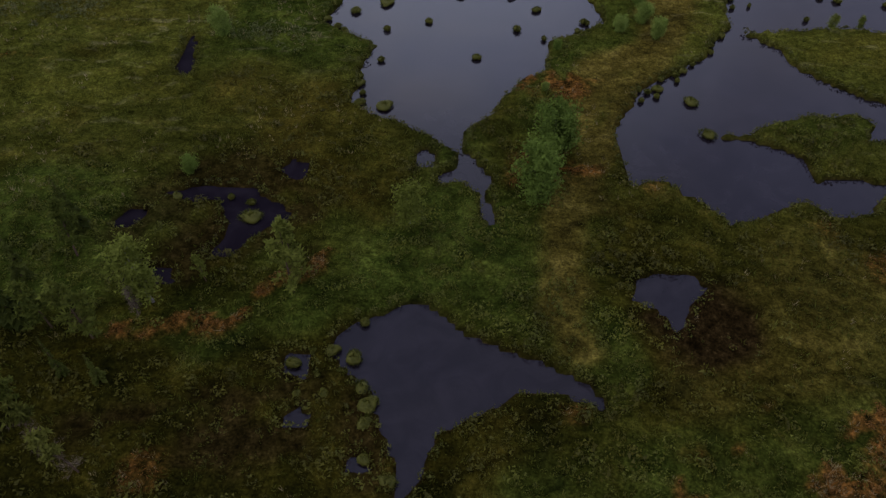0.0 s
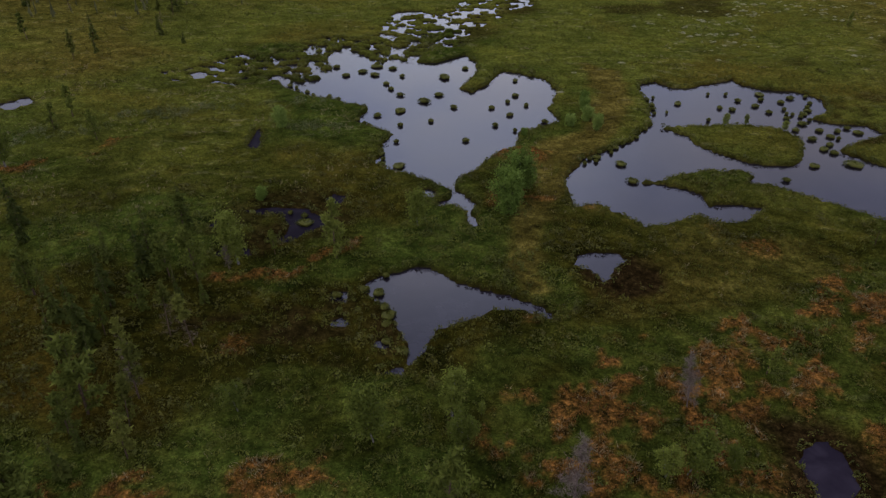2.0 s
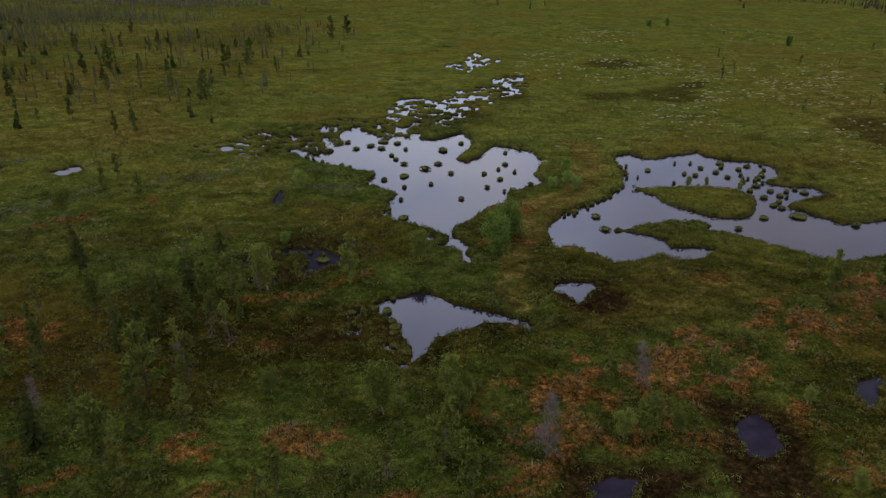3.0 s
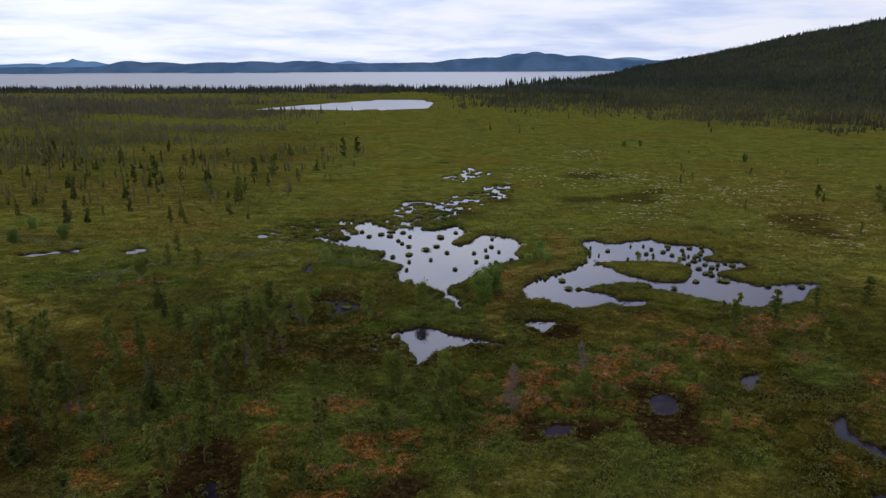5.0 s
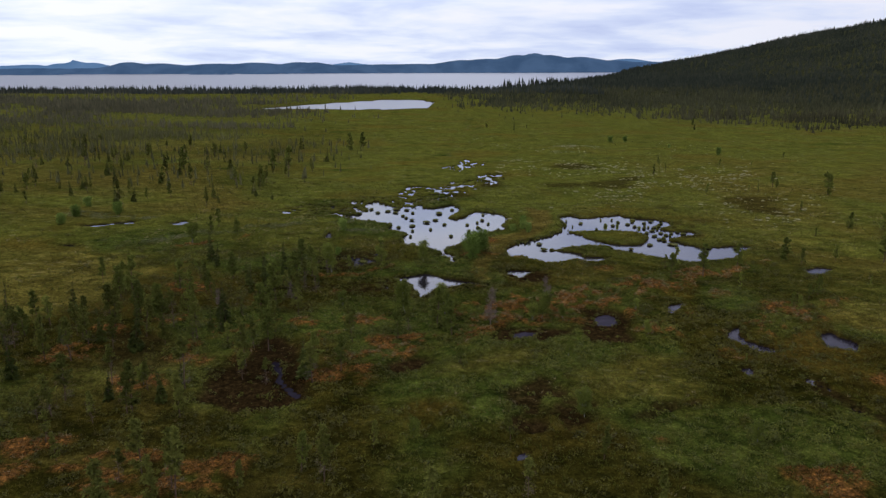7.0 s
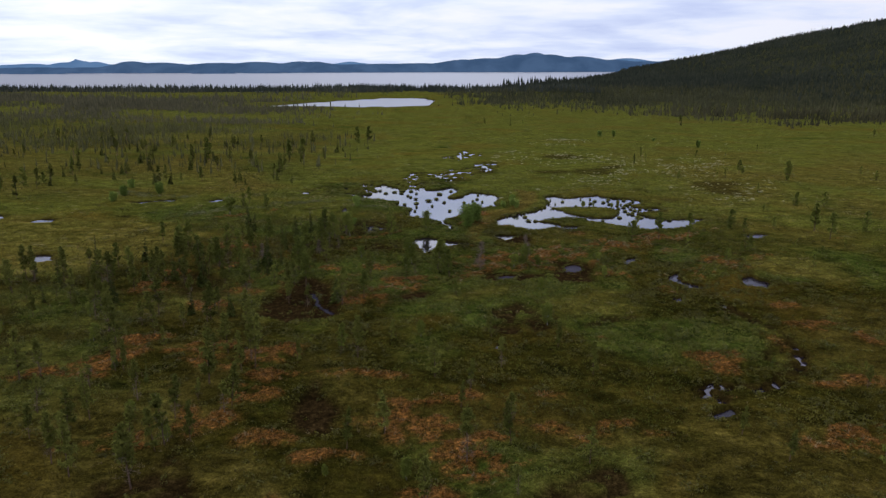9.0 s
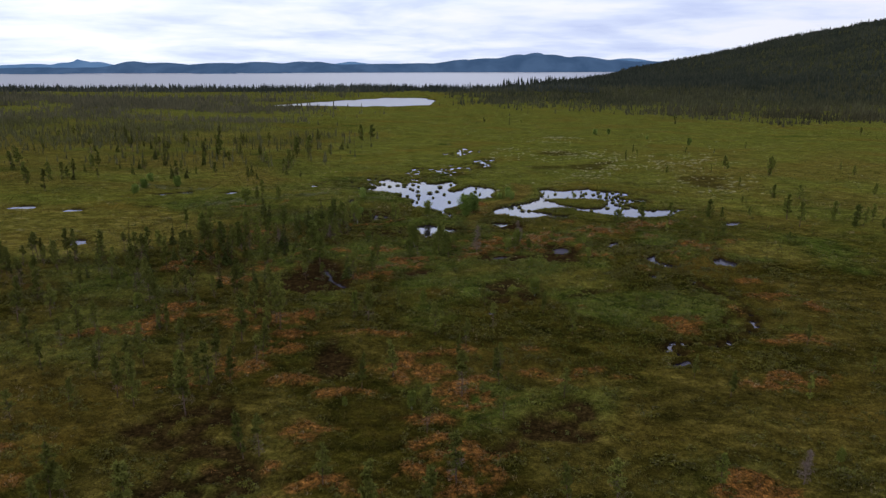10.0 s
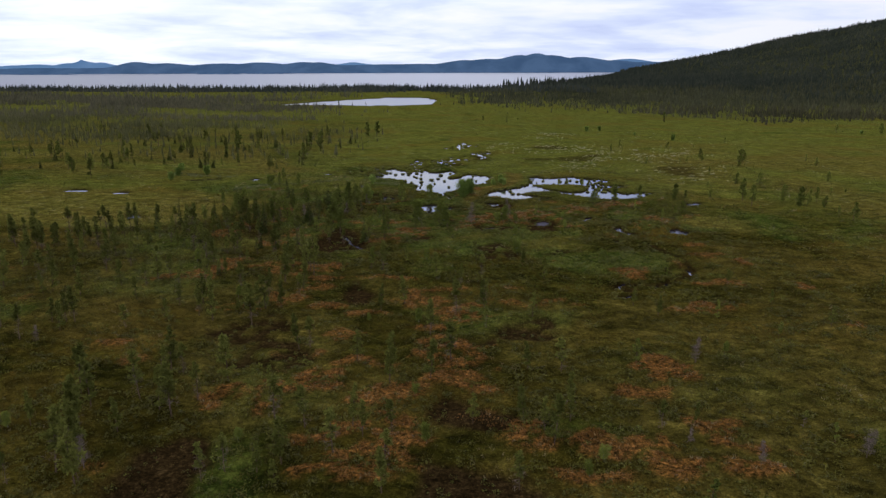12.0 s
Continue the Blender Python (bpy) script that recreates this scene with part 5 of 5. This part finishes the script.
set_tussocks([(16.4, 38.8, 0.49), (14.2, 39.3, 0.27), (16.7, 35.3, 0.58), (26.0, 54.9, 0.37), (30.3, 58.0, 0.26), (32.4, 58.1, 0.26), (30.5, 36.0, 0.34), (34.3, 39.1, 0.47), (38.2, 39.6, 0.88), (30.3, 53.7, 0.32), (33.1, 56.1, 0.47), (36.3, 58.3, 0.47), (37.3, 53.6, 0.26), (36.2, 47.7, 0.47), (27.9, 50.0, 0.26), (39.0, 46.1, 0.32), (37.5, 42.1, 0.47), (39.8, 53.3, 0.42), (43.2, 37.4, 0.54), (20.6, 48.1, 0.29), (31.5, 53.2, 0.42), (34.5, 54.5, 0.37), (38.8, 50.5, 0.32), (40.6, 51.5, 0.37), (47.5, 37.2, 0.47), (24.0, 52.0, 0.18), (23.6, 56.5, 0.21), (38.0, 44.0, 0.34), (39.6, 45.6, 0.3), (40.4, 47.6, 0.38)])
set_tussocks([(41.8, 48.4, 0.35), (38.6, 47.6, 0.4), (37.6, 49.4, 0.5), (38.9, 52.3, 0.45), (40.2, 54.3, 0.4), (37.9, 55.8, 0.35), (39.5, 57.2, 0.45), (41.0, 55.6, 0.35), (36.9, 45.4, 0.5), (42.4, 47.2, 0.4), (36.6, 50.9, 0.4), (35.3, 52.6, 0.35), (35.9, 56.6, 0.4), (37.0, 42.9, 0.5), (41.5, 57.8, 0.3)])
set_tussocks([(-6.8, 17.5, 0.34), (-5.9, 18.2, 0.26), (-5.0, 18.3, 0.3), (-4.0, 17.9, 0.42), (-3.7, 19.9, 0.32), (-3.5, 16.3, 0.42), (-3.1, 15.5, 0.4), (-3.2, 14.6, 0.46), (-4.5, 13.7, 0.22), (-5.6, 16.9, 0.24), (-3.1, 12.9, 0.3), (-2.1, 12.0, 0.44), (-3.7, 11.7, 0.24), (-5.2, 14.5, 0.26), (-5.2, 16.0, 0.22), (-10.7, 27.0, 0.6), (-12.1, 28.5, 0.24), (-10.9, 28.1, 0.26), (-15.2, 28.5, 0.26), (-8.9, 33.6, 0.3), (-7.6, 17.0, 0.2), (-4.6, 17.1, 0.2), (-6.4, 15.9, 0.24)])

# small ones in a row along the shores
def shore_row(x0, y0, x1, y1, count):
    k = np.linspace(0, 1, count)
    jitter = [(scatter.uniform(-0.5, 0.5), scatter.uniform(-0.5, 0.5), scatter.uniform(0.2, 0.36)) for _ in k]
    set_tussocks([(x0 + (x1 - x0) * s + dx, y0 + (y1 - y0) * s + dy, size) for s, (dx, dy, size) in zip(k, jitter)])


shore_row(12.6, 39.0, 16.2, 42.2, 7)
shore_row(16.6, 42.6, 21.6, 48.4, 10)
shore_row(22.6, 52.0, 22.6, 57.5, 6)
shore_row(-9.6, 48.6, -5.6, 44.6, 6)
shore_row(-6.2, 42.0, -5.8, 38.2, 5)
shore_row(7.6, 46.3, 11.8, 48.6, 6)
shore_row(-18.8, 58.4, -12.4, 54.4, 7)
shore_row(37.0, 52.5, 42.0, 50.0, 7)

# ---- ground cover ----
def bounds(x, y, near=True):
    return (np.abs(x) < 0.70 * (y + 128)) & (y > -84)


def seeds(count, x0, x1, y0, y1):
    x, y = rng.uniform(x0, x1, count), rng.uniform(y0, y1, count)
    k = bounds(x, y)
    return x[k], y[k]


def blades(x, y, z, size, count, lean, width):
    """Tufts of narrow blades."""
    n = len(x)
    a = rng.uniform(0, 2 * math.pi, (n, count))
    h = size[:, None] * rng.uniform(0.5, 1.1, (n, count))
    off = size[:, None] * 0.45 * np.sqrt(rng.uniform(0, 1, (n, count)))
    base = np.stack([x[:, None] + np.cos(a) * off, y[:, None] + np.sin(a) * off, np.repeat(z[:, None] - 0.03, count, 1)], 2)
    k = rng.uniform(0.2, lean, (n, count))
    b = a + rng.normal(size=(n, count)) * 0.7
    tip = base + np.stack([np.cos(b) * h * k, np.sin(b) * h * k, h], 2)
    w = rng.uniform(0, 2 * math.pi, (n, count))
    side = np.stack([np.cos(w), np.sin(w), np.zeros((n, count))], 2) * (h * width)[..., None]
    co = np.stack([base - side, base + side, tip], 2)
    return co.reshape(-1, 3), np.arange(n * count * 3).reshape(-1, 3)


def domes(x, y, z, size, count, leaf=0.31):
    """Dwarf shrubs: small leaves on a low dome."""
    n = len(x)
    d = rng.normal(size=(n, count, 3))
    d[..., 2] = np.abs(d[..., 2]) * 0.9 + 0.1
    d /= np.linalg.norm(d, axis=2, keepdims=True)
    at = np.stack([x, y, z], 1)[:, None, :] + d * size[:, None, None] * rng.uniform(0.6, 1.05, (n, count, 1)) * np.array([1, 1, 0.8])
    a = rng.normal(size=(n, count, 3))
    a -= d * (a * d).sum(2, keepdims=True) * 0.6
    a /= np.linalg.norm(a, axis=2, keepdims=True)
    c = np.cross(a, d + 0.5 * rng.normal(size=(n, count, 3)))
    c /= np.linalg.norm(c, axis=2, keepdims=True) + 1e-6
    s = size[:, None, None] * rng.uniform(0.65, 1.35, (n, count, 1)) * leaf
    co = np.stack([at - a * s * 1.1, at + a * s + c * s * 0.7, at + a * s - c * s * 0.7], 2)
    return co.reshape(-1, 3), np.arange(n * count * 3).reshape(-1, 3)


def cover_of(name, mesh, label, category):
    tagged(new(name, mesh), label, category, kind="stuff")


x, y = seeds(300000, -118, 118, -84, 100)
thin_out = np.where(np.abs(x) < 55, 1.0, 0.45) * np.where(y < 70, 1.0, 0.55)
k = rng.uniform(0, 1, len(x)) < thin_out
x, y = x[k], y[k]
z, rusty, peaty, lushy, wet, meadowy, tawnyish, _ = terrain(x, y)
chance = rng.uniform(0, 1, len(x))
grow = (wet < 0.0) & (chance < 1.0 - 0.94 * smooth(0.35, 0.8, peaty))
is_rust = grow & (rusty > rng.uniform(0.25, 1.1, len(x)))
clump = lumps(x * 0.75, y, 1.6, 2, 51) + 0.5 * lumps(x * 0.75, y, 7, 2, 52)
is_heath = grow & ~is_rust & ((lushy * 0.4 + clump * 0.6 + 0.25 - 0.75 * meadowy - 0.5 * tawnyish) > rng.uniform(0.0, 0.5, len(x)))
is_sedge = grow & ~is_rust & ~is_heath
pick = is_heath & (rng.uniform(0, 1, len(x)) < 0.8)
leafy = pick & (lushy * smooth(-70, -30, y) > rng.uniform(0.2, 0.8, len(x)))
pick &= ~leafy
cover_of("leafy_shrubs", mesh_of("leafy_shrubs", *domes(x[leafy], y[leafy], z[leafy], (0.10 + 0.36 * rng.uniform(0, 1, leafy.sum()) ** 2) * (0.8 + 0.35 * clump[leafy]), 24, 0.185), LUSH), "low fresh green dwarf shrubs round the ponds", "shrubs")
cover_of("dwarf_shrubs", mesh_of("dwarf_shrubs", *domes(x[pick], y[pick], z[pick], (0.10 + 0.36 * rng.uniform(0, 1, pick.sum()) ** 2) * (0.8 + 0.35 * clump[pick]), 14, 0.24), HEATH), "low dark green dwarf shrubs covering the bog", "shrubs")
xb, yb = seeds(26000, -60, 50, -84, 34)
wb = terrain(xb, yb)
hold = 0.25 + 0.6 * lumps(xb * 0.75, yb, 1.6, 2, 51) + 0.45 * lumps(xb, yb, 5, 2, 88) + 0.35 * wb[3] - 0.5 * wb[1] - 0.7 * wb[2] - 0.7 * wb[6]
hold = (wb[4] < -0.3) & (hold > rng.uniform(0.1, 0.9, len(xb)))
size = 0.17 + 0.36 * rng.uniform(0, 1, len(xb)) ** 2
fresh = hold & (wb[3] > rng.uniform(0.1, 0.8, len(xb)))
dull = hold & ~fresh
cover_of("green_bushes", mesh_of("green_bushes", *domes(xb[fresh], yb[fresh], wb[0][fresh], size[fresh], 34, 0.17), LUSH), "knee-high fresh green bushes among the heather", "shrubs")
cover_of("heath_bushes", mesh_of("heath_bushes", *domes(xb[dull], yb[dull], wb[0][dull], size[dull], 30, 0.18), HEATH), "knee-high dull green bushes on the drier bog", "shrubs")
pick = is_rust
cover_of("rust_heather", mesh_of("rust_heather", *domes(x[pick], y[pick], z[pick], rng.uniform(0.07, 0.20, pick.sum()), 10), RUST), "rust-orange heather and dry moss on bog ridges", "heather")
xr, yr = seeds(240000, -50, 60, -84, 40)
wr = terrain(xr, yr)
k = (wr[4] < 0) & (wr[1] > rng.uniform(0.15, 0.7, len(xr)))
cover_of("dry_moss", mesh_of("dry_moss", *domes(xr[k], yr[k], wr[0][k] + 0.03, rng.uniform(0.05, 0.14, k.sum()), 5), RUST), "orange-brown dry moss between dwarf shrubs", "moss")
pick = is_sedge & (rng.uniform(0, 1, len(x)) < np.where(meadowy > 0.5, 0.6, 0.8))
brownish = pick & (tawnyish > rng.uniform(0.1, 0.9, len(x)))
pick &= ~brownish
southern = pick & (y < rng.uniform(-16, 12, len(x))) & (green_slope(x, y) < rng.uniform(0.2, 1.2, len(x)))
pick &= ~southern
cover_of("southern_sedge", mesh_of("southern_sedge", *blades(x[southern], y[southern], z[southern], rng.uniform(0.12, 0.32, southern.sum()), 6, 0.9, 0.11), DRY_SEDGE), "dull olive-brown sedge grass of the drier bog", "grass")
cover_of("sedge_grass", mesh_of("sedge_grass", *blades(x[pick], y[pick], z[pick], rng.uniform(0.12, 0.34, pick.sum()), 6, 0.9, 0.11), SEDGE), "yellowish green sedge grass covering the bog", "grass")
cover_of("tawny_grass", mesh_of("tawny_grass", *blades(x[brownish], y[brownish], z[brownish], rng.uniform(0.12, 0.30, brownish.sum()), 7, 0.9, 0.10), TAWNY), "brownish sedge grass of the drier lawns", "grass")
x2, y2 = seeds(60000, -80, 90, -84, 110)
z2, r2, p2, l2, w2, *_ = terrain(x2, y2)
pale = (w2 < 0) & (((lumps(x2 * 0.5, y2, 3, 2, 53) > 0.6) & (rng.uniform(0, 1, len(x2)) < 0.4)) | ((r2 > 0.4) & (lumps(x2, y2, 2.2, 2, 55) > 0.0)))
cover_of("pale_grass", mesh_of("pale_grass", *blades(x2[pale], y2[pale], z2[pale], rng.uniform(0.16, 0.36, pale.sum()), 6, 0.8, 0.06), STRAW), "pale straw-coloured dry grass and lichen tufts", "grass")
# straw and lichen among the heather, cotton grass on the western lawns
xs, ys = seeds(90000, -14, 52, -10, 30)
ws = terrain(xs, ys)
k = (ws[4] < -0.1) & (ws[1] > 0.25) & (lumps(xs, ys, 1.2, 2, 81) > 0.15) & (rng.uniform(0, 1, len(xs)) < 0.34)
cover_of("dry_straw", mesh_of("dry_straw", *blades(xs[k], ys[k], ws[0][k] + 0.05, rng.uniform(0.12, 0.3, k.sum()), 6, 1.4, 0.06), STRAW), "dry straw and lichen among the heather", "grass")
xs, ys = seeds(12000, -48, 10, 28, 66)
ws = terrain(xs, ys)
k = (ws[4] < -0.1) & (lumps(xs, ys, 3.0, 2, 82) > 0.35) & (rng.uniform(0, 1, len(xs)) < 0.3)
cover_of("cotton_grass", mesh_of("cotton_grass", *blades(xs[k], ys[k], ws[0][k] + 0.08, rng.uniform(0.15, 0.3, k.sum()), 5, 0.9, 0.09), STRAW), "scattered pale cotton grass on the wet lawn", "grass")
# tufts on the bare peat
xs, ys = seeds(60000, -45, 55, -84, 60)
ws = terrain(xs, ys)
k = (ws[2] > 0.5) & (ws[4] < -0.1) & (lumps(xs, ys, 1.1, 2, 80) > 0.35) & (rng.uniform(0, 1, len(xs)) < 0.4)
cover_of("peat_tufts", mesh_of("peat_tufts", *domes(xs[k], ys[k], ws[0][k] - 0.03, rng.uniform(0.12, 0.34, k.sum()), 22, 0.18), MOSS), "tan and green moss tufts on wet black peat", "moss")
# clumps of moss and sedge that overhang the water's edge
xs, ys = seeds(150000, -26, 56, -12, 80)
ws = terrain(xs, ys)
k = (ws[4] > -0.35) & (ws[4] < 0.02) & (ws[0] > LEVEL - 0.1) & (rng.uniform(0, 1, len(xs)) < 0.75)
cover_of("shore_moss", mesh_of("shore_moss", *domes(xs[k], ys[k], ws[0][k] - 0.05, rng.uniform(0.12, 0.30, k.sum()), 10, 0.25), MOSS), "olive moss clumps overhanging the pond edges", "moss")
# rows of pale scrub, pale mats on the open bog
xs, ys = seeds(60000, -72, -8, 30, 62)
away = np.minimum.reduce([off_line(xs, ys + 1.2 * lumps(xs, ys, 3, 2, 71), line) for line in SHRUB_ROWS])
k = (rng.uniform(0, 1, len(xs)) < 0.5) & (away < rng.uniform(0.0, 2.2, len(xs))) & (lumps(xs, ys, 1.6, 2, 72) > -0.1)
ws = terrain(xs[k], ys[k])
cover_of("pale_scrub", mesh_of("pale_scrub", *domes(xs[k], ys[k], ws[0], rng.uniform(0.15, 0.4, k.sum()), 8, 0.2), PALE_SHRUB), "rows of low pale grey-green scrub on the bog", "shrubs")
MAT_ZONES = [[(25.7, 122.2), (38.1, 140.8), (55.5, 142.1), (59.2, 119.2), (46.8, 88.5), (35.0, 77.9), (33.3, 87.8), (45.3, 97.9), (51.9, 116.2), (40.7, 123.2), (31.1, 114.8)], [(66.0, 124.9), (85.5, 131.9), (72.1, 97.5), (61.2, 94.9)], [(69.4, 89.8), (80.1, 83.5), (66.5, 56.2), (55.7, 57.9)], [(32.9, 170.3), (44.2, 194.8), (53.6, 190.5), (42.7, 166.8)], [(19.0, 139.5), (27.0, 146.7), (23.2, 122.1), (15.8, 111.4)]]
xs, ys = seeds(40000, 4, 120, 52, 215)
zone = np.maximum.reduce([inside(xs, ys, q, 12.0) for q in MAT_ZONES])
k = (rng.uniform(0, 1, len(xs)) < 0.015 + 0.45 * smooth(-7.0, 3.0, zone + 3 * lumps(xs, ys, 6, 2, 73))) & (lumps(xs * 0.5, ys, 1.6, 2, 74) > 0.25)
ws = terrain(xs[k], ys[k])
ok = ws[4] < 0
xs, ys, zs = xs[k][ok], ys[k][ok], ws[0][ok]


def mats(x, y, z, size):
    """Low cushions, longer than wide, each a ring of six corners round a raised middle."""
    n = len(x)
    a = np.linspace(0, 2 * math.pi, 6, endpoint=False)[None, :] + rng.uniform(0, 1, (n, 1))
    rad = size[:, None] * rng.uniform(0.6, 1.25, (n, 6))
    ring = np.stack([x[:, None] + np.cos(a) * rad * 1.5, y[:, None] + np.sin(a) * rad * 0.8, np.repeat(z[:, None] - 0.05, 6, 1)], 2)
    mid = np.stack([x, y, z + size * 0.45], 1)[:, None, :].repeat(6, 1)
    co = np.stack([ring, np.roll(ring, -1, 1), mid], 2)
    return co.reshape(-1, 3), np.arange(n * 18).reshape(-1, 3)


cover_of("pale_moss_mats", mesh_of("pale_moss_mats", *mats(xs, ys, zs, rng.uniform(0.14, 0.42, len(xs))), PALE_MAT), "scattered pale straw-coloured moss mats", "moss")
# coarser cover farther off
x3, y3 = rng.uniform(-260, 260, 42000), 78 + 250 * rng.uniform(0, 1, 42000) ** 1.2
k3 = bounds(x3, y3)
x3, y3 = x3[k3], y3[k3]
z3, r3, p3, l3, w3, *_ = terrain(x3, y3)
k3 = (w3 < 0) & (p3 < 0.3) & (lumps(x3 * 0.4, y3, 6, 3, 54) > rng.uniform(-0.6, 0.6, len(x3)))
cover_of("meadow_sedge", mesh_of("meadow_sedge", *blades(x3[k3], y3[k3], z3[k3], rng.uniform(0.15, 0.36, k3.sum()), 5, 0.9, 0.2), SEDGE), "yellow-green sedge of the open bog", "grass")

# ---- forest ----
def forest(name, x, y, low, high, slim, label, mat, tiers_of=((0.06, 0.55, 1.0), (0.34, 0.80, 0.72), (0.62, 1.0, 0.42)), sides=4):
    """Many small conifers in one sheet of woods, each of a few ragged tiers."""
    n = len(x)
    z = terrain(x, y)[0]
    h = rng.uniform(low, high, n) * (0.6 + 0.75 * rng.uniform(0, 1, n) ** 2.2) * (0.45 + 0.55 * smooth(260, 640, y + 0.2 * np.abs(x)))
    w = h * slim * rng.uniform(0.7, 1.3, n)
    turn = rng.uniform(0, 2 * math.pi, n)
    ang = np.linspace(0, 2 * math.pi, sides, endpoint=False)
    tiers = []
    for lo, hi, k in tiers_of:
        rad = w[:, None] * k * rng.uniform(0.4, 1.4, (n, sides))
        a = turn[:, None] + ang[None, :] + k * 2
        ring = np.stack([x[:, None] + np.cos(a) * rad, y[:, None] + np.sin(a) * rad, z[:, None] + h[:, None] * (lo + rng.uniform(-0.07, 0.07, (n, sides)))], 2)
        tip = np.stack([x + rng.normal(size=n) * 0.05, y, z + h * hi], 1)[:, None, :].repeat(sides, 1)
        tiers.append(np.stack([ring, np.roll(ring, -1, 1), tip], 2))
    co = np.stack(tiers, 1).reshape(-1, 3)
    tagged(new(name, mesh_of(name, co, np.arange(len(co)).reshape(-1, 3), mat)), label, "forest", kind="stuff")


def woods(count, x0, x1, y0, y1, share):
    """Places for trees: share gives how likely one stands at x, y."""
    x, y = rng.uniform(x0, x1, count), rng.uniform(y0, y1, count)
    k = (np.abs(x) < 0.74 * (y + 140)) & (lake_land(x, y) < -6) & (inside(x, y, FAR_POND, 30) < -16)
    x, y = x[k], y[k]
    k = rng.uniform(0, 1, len(x)) < share(x, y)
    return x[k], y[k]


TWO = ((0.05, 0.7, 1.0), (0.45, 1.0, 0.6))
forest("lakeside_forest", *woods(21000, -760, 160, 655, 775, lambda x, y: smooth(650, 705, y + 22 * lumps(x, y, 40, 2, 61)) * smooth(-0.9, 0.0, lumps(x, y, 18, 3, 67))), 3.6, 7.4, 0.15, "dark green spruce forest along the lake shore", LAKE_WOOD, TWO)
forest("hill_forest", *woods(42000, 120, 1400, 540, 1500, lambda x, y: smooth(0, 220, x - 60 - 0.25 * (1300 - y)) * smooth(-0.9, -0.2, lumps(x, y, 40, 3, 62))), 4.2, 7.6, 0.21, "dense dark spruce forest on the hillside", WOOD, TWO)
forest("ridge_forest", *woods(24000, 300, 1900, 1500, 2500, lambda x, y: np.ones(x.shape)), 6, 11, 0.22, "dark spruce forest along the ridge of the hill", WOOD, TWO)
forest("spit_forest", *woods(18000, 20, 900, 740, 2600, lambda x, y: 1.0 * (x < 460)), 7, 11.5, 0.16, "dark forest on the low point by the lake", WOOD, TWO)
west_share = lambda x, y: smooth(10, -50, x + 24 + 0.16 * (y - 150) + 26 * lumps(x, y, 30, 2, 66)) * (0.06 + 0.56 * smooth(115, 230, y + 30 * lumps(x, y, 30, 2, 75))) * smooth(520, 420, y + 30 * lumps(x, y, 40, 2, 68)) * smooth(-0.6, 0.5, lumps(x * 0.6, y, 26, 3, 63))
FOUR = ((0.12, 0.45, 0.75), (0.24, 0.65, 0.9), (0.44, 0.84, 0.65), (0.64, 1.0, 0.36))
forest("west_grove", *woods(34000, -300, 10, 85, 240, west_share), 4, 8.5, 0.10, "thin stand of small grey-green conifers on the bog", PALE_WOOD, FOUR, 5)
forest("west_woods", *woods(48000, -440, 10, 240, 520, west_share), 3.2, 7.2, 0.15, "thin stand of small grey-green conifers far on the bog", GREY_WOOD, TWO)
forest("far_west_woods", *woods(7000, -640, -60, 450, 720, lambda x, y: 0.5 * smooth(-0.3, 0.6, lumps(x, y, 40, 3, 69))), 2.5, 6, 0.13, "scattered small conifers before the lakeside forest", GREY_WOOD, TWO)
hill_foot = lambda x, y: y - 312 + 45 * smooth(95, 145, x) + 40 * lumps(x, y, 45, 3, 64)
forest("east_woods", *woods(42000, -20, 700, 240, 760, lambda x, y: smooth(-15, 55, x + 20 * lumps(x, y, 25, 2, 76)) * np.clip(0.06 * smooth(0, 20, hill_foot(x, y)) + 0.62 * smooth(40, 230, hill_foot(x, y)), 0, 1) * smooth(-0.8, 0.1, lumps(x, y, 22, 2, 77))), 3.2, 6.6, 0.15, "thin stand of conifers at the hill's foot", FOOT_WOOD, TWO)
forest("foot_woods", *woods(19000, 95, 460, 245, 420, lambda x, y: smooth(95, 150, x + 15 * lumps(x, y, 25, 2, 78)) * smooth(0, 45, hill_foot(x, y)) * smooth(-0.7, 0.2, lumps(x, y, 18, 2, 79)) * smooth(420, 330, y) * 0.5), 4.5, 8.5, 0.15, "brownish thicket of small conifers at the hill's foot", BROWN_WOOD, TWO)
forest("pond_woods", *woods(700, -220, 60, 640, 700, lambda x, y: 0.5 * smooth(0.0, 0.5, lumps(x, y, 20, 2, 65))), 2, 5, 0.13, "small conifers beside the far pond", PALE_WOOD, TWO)
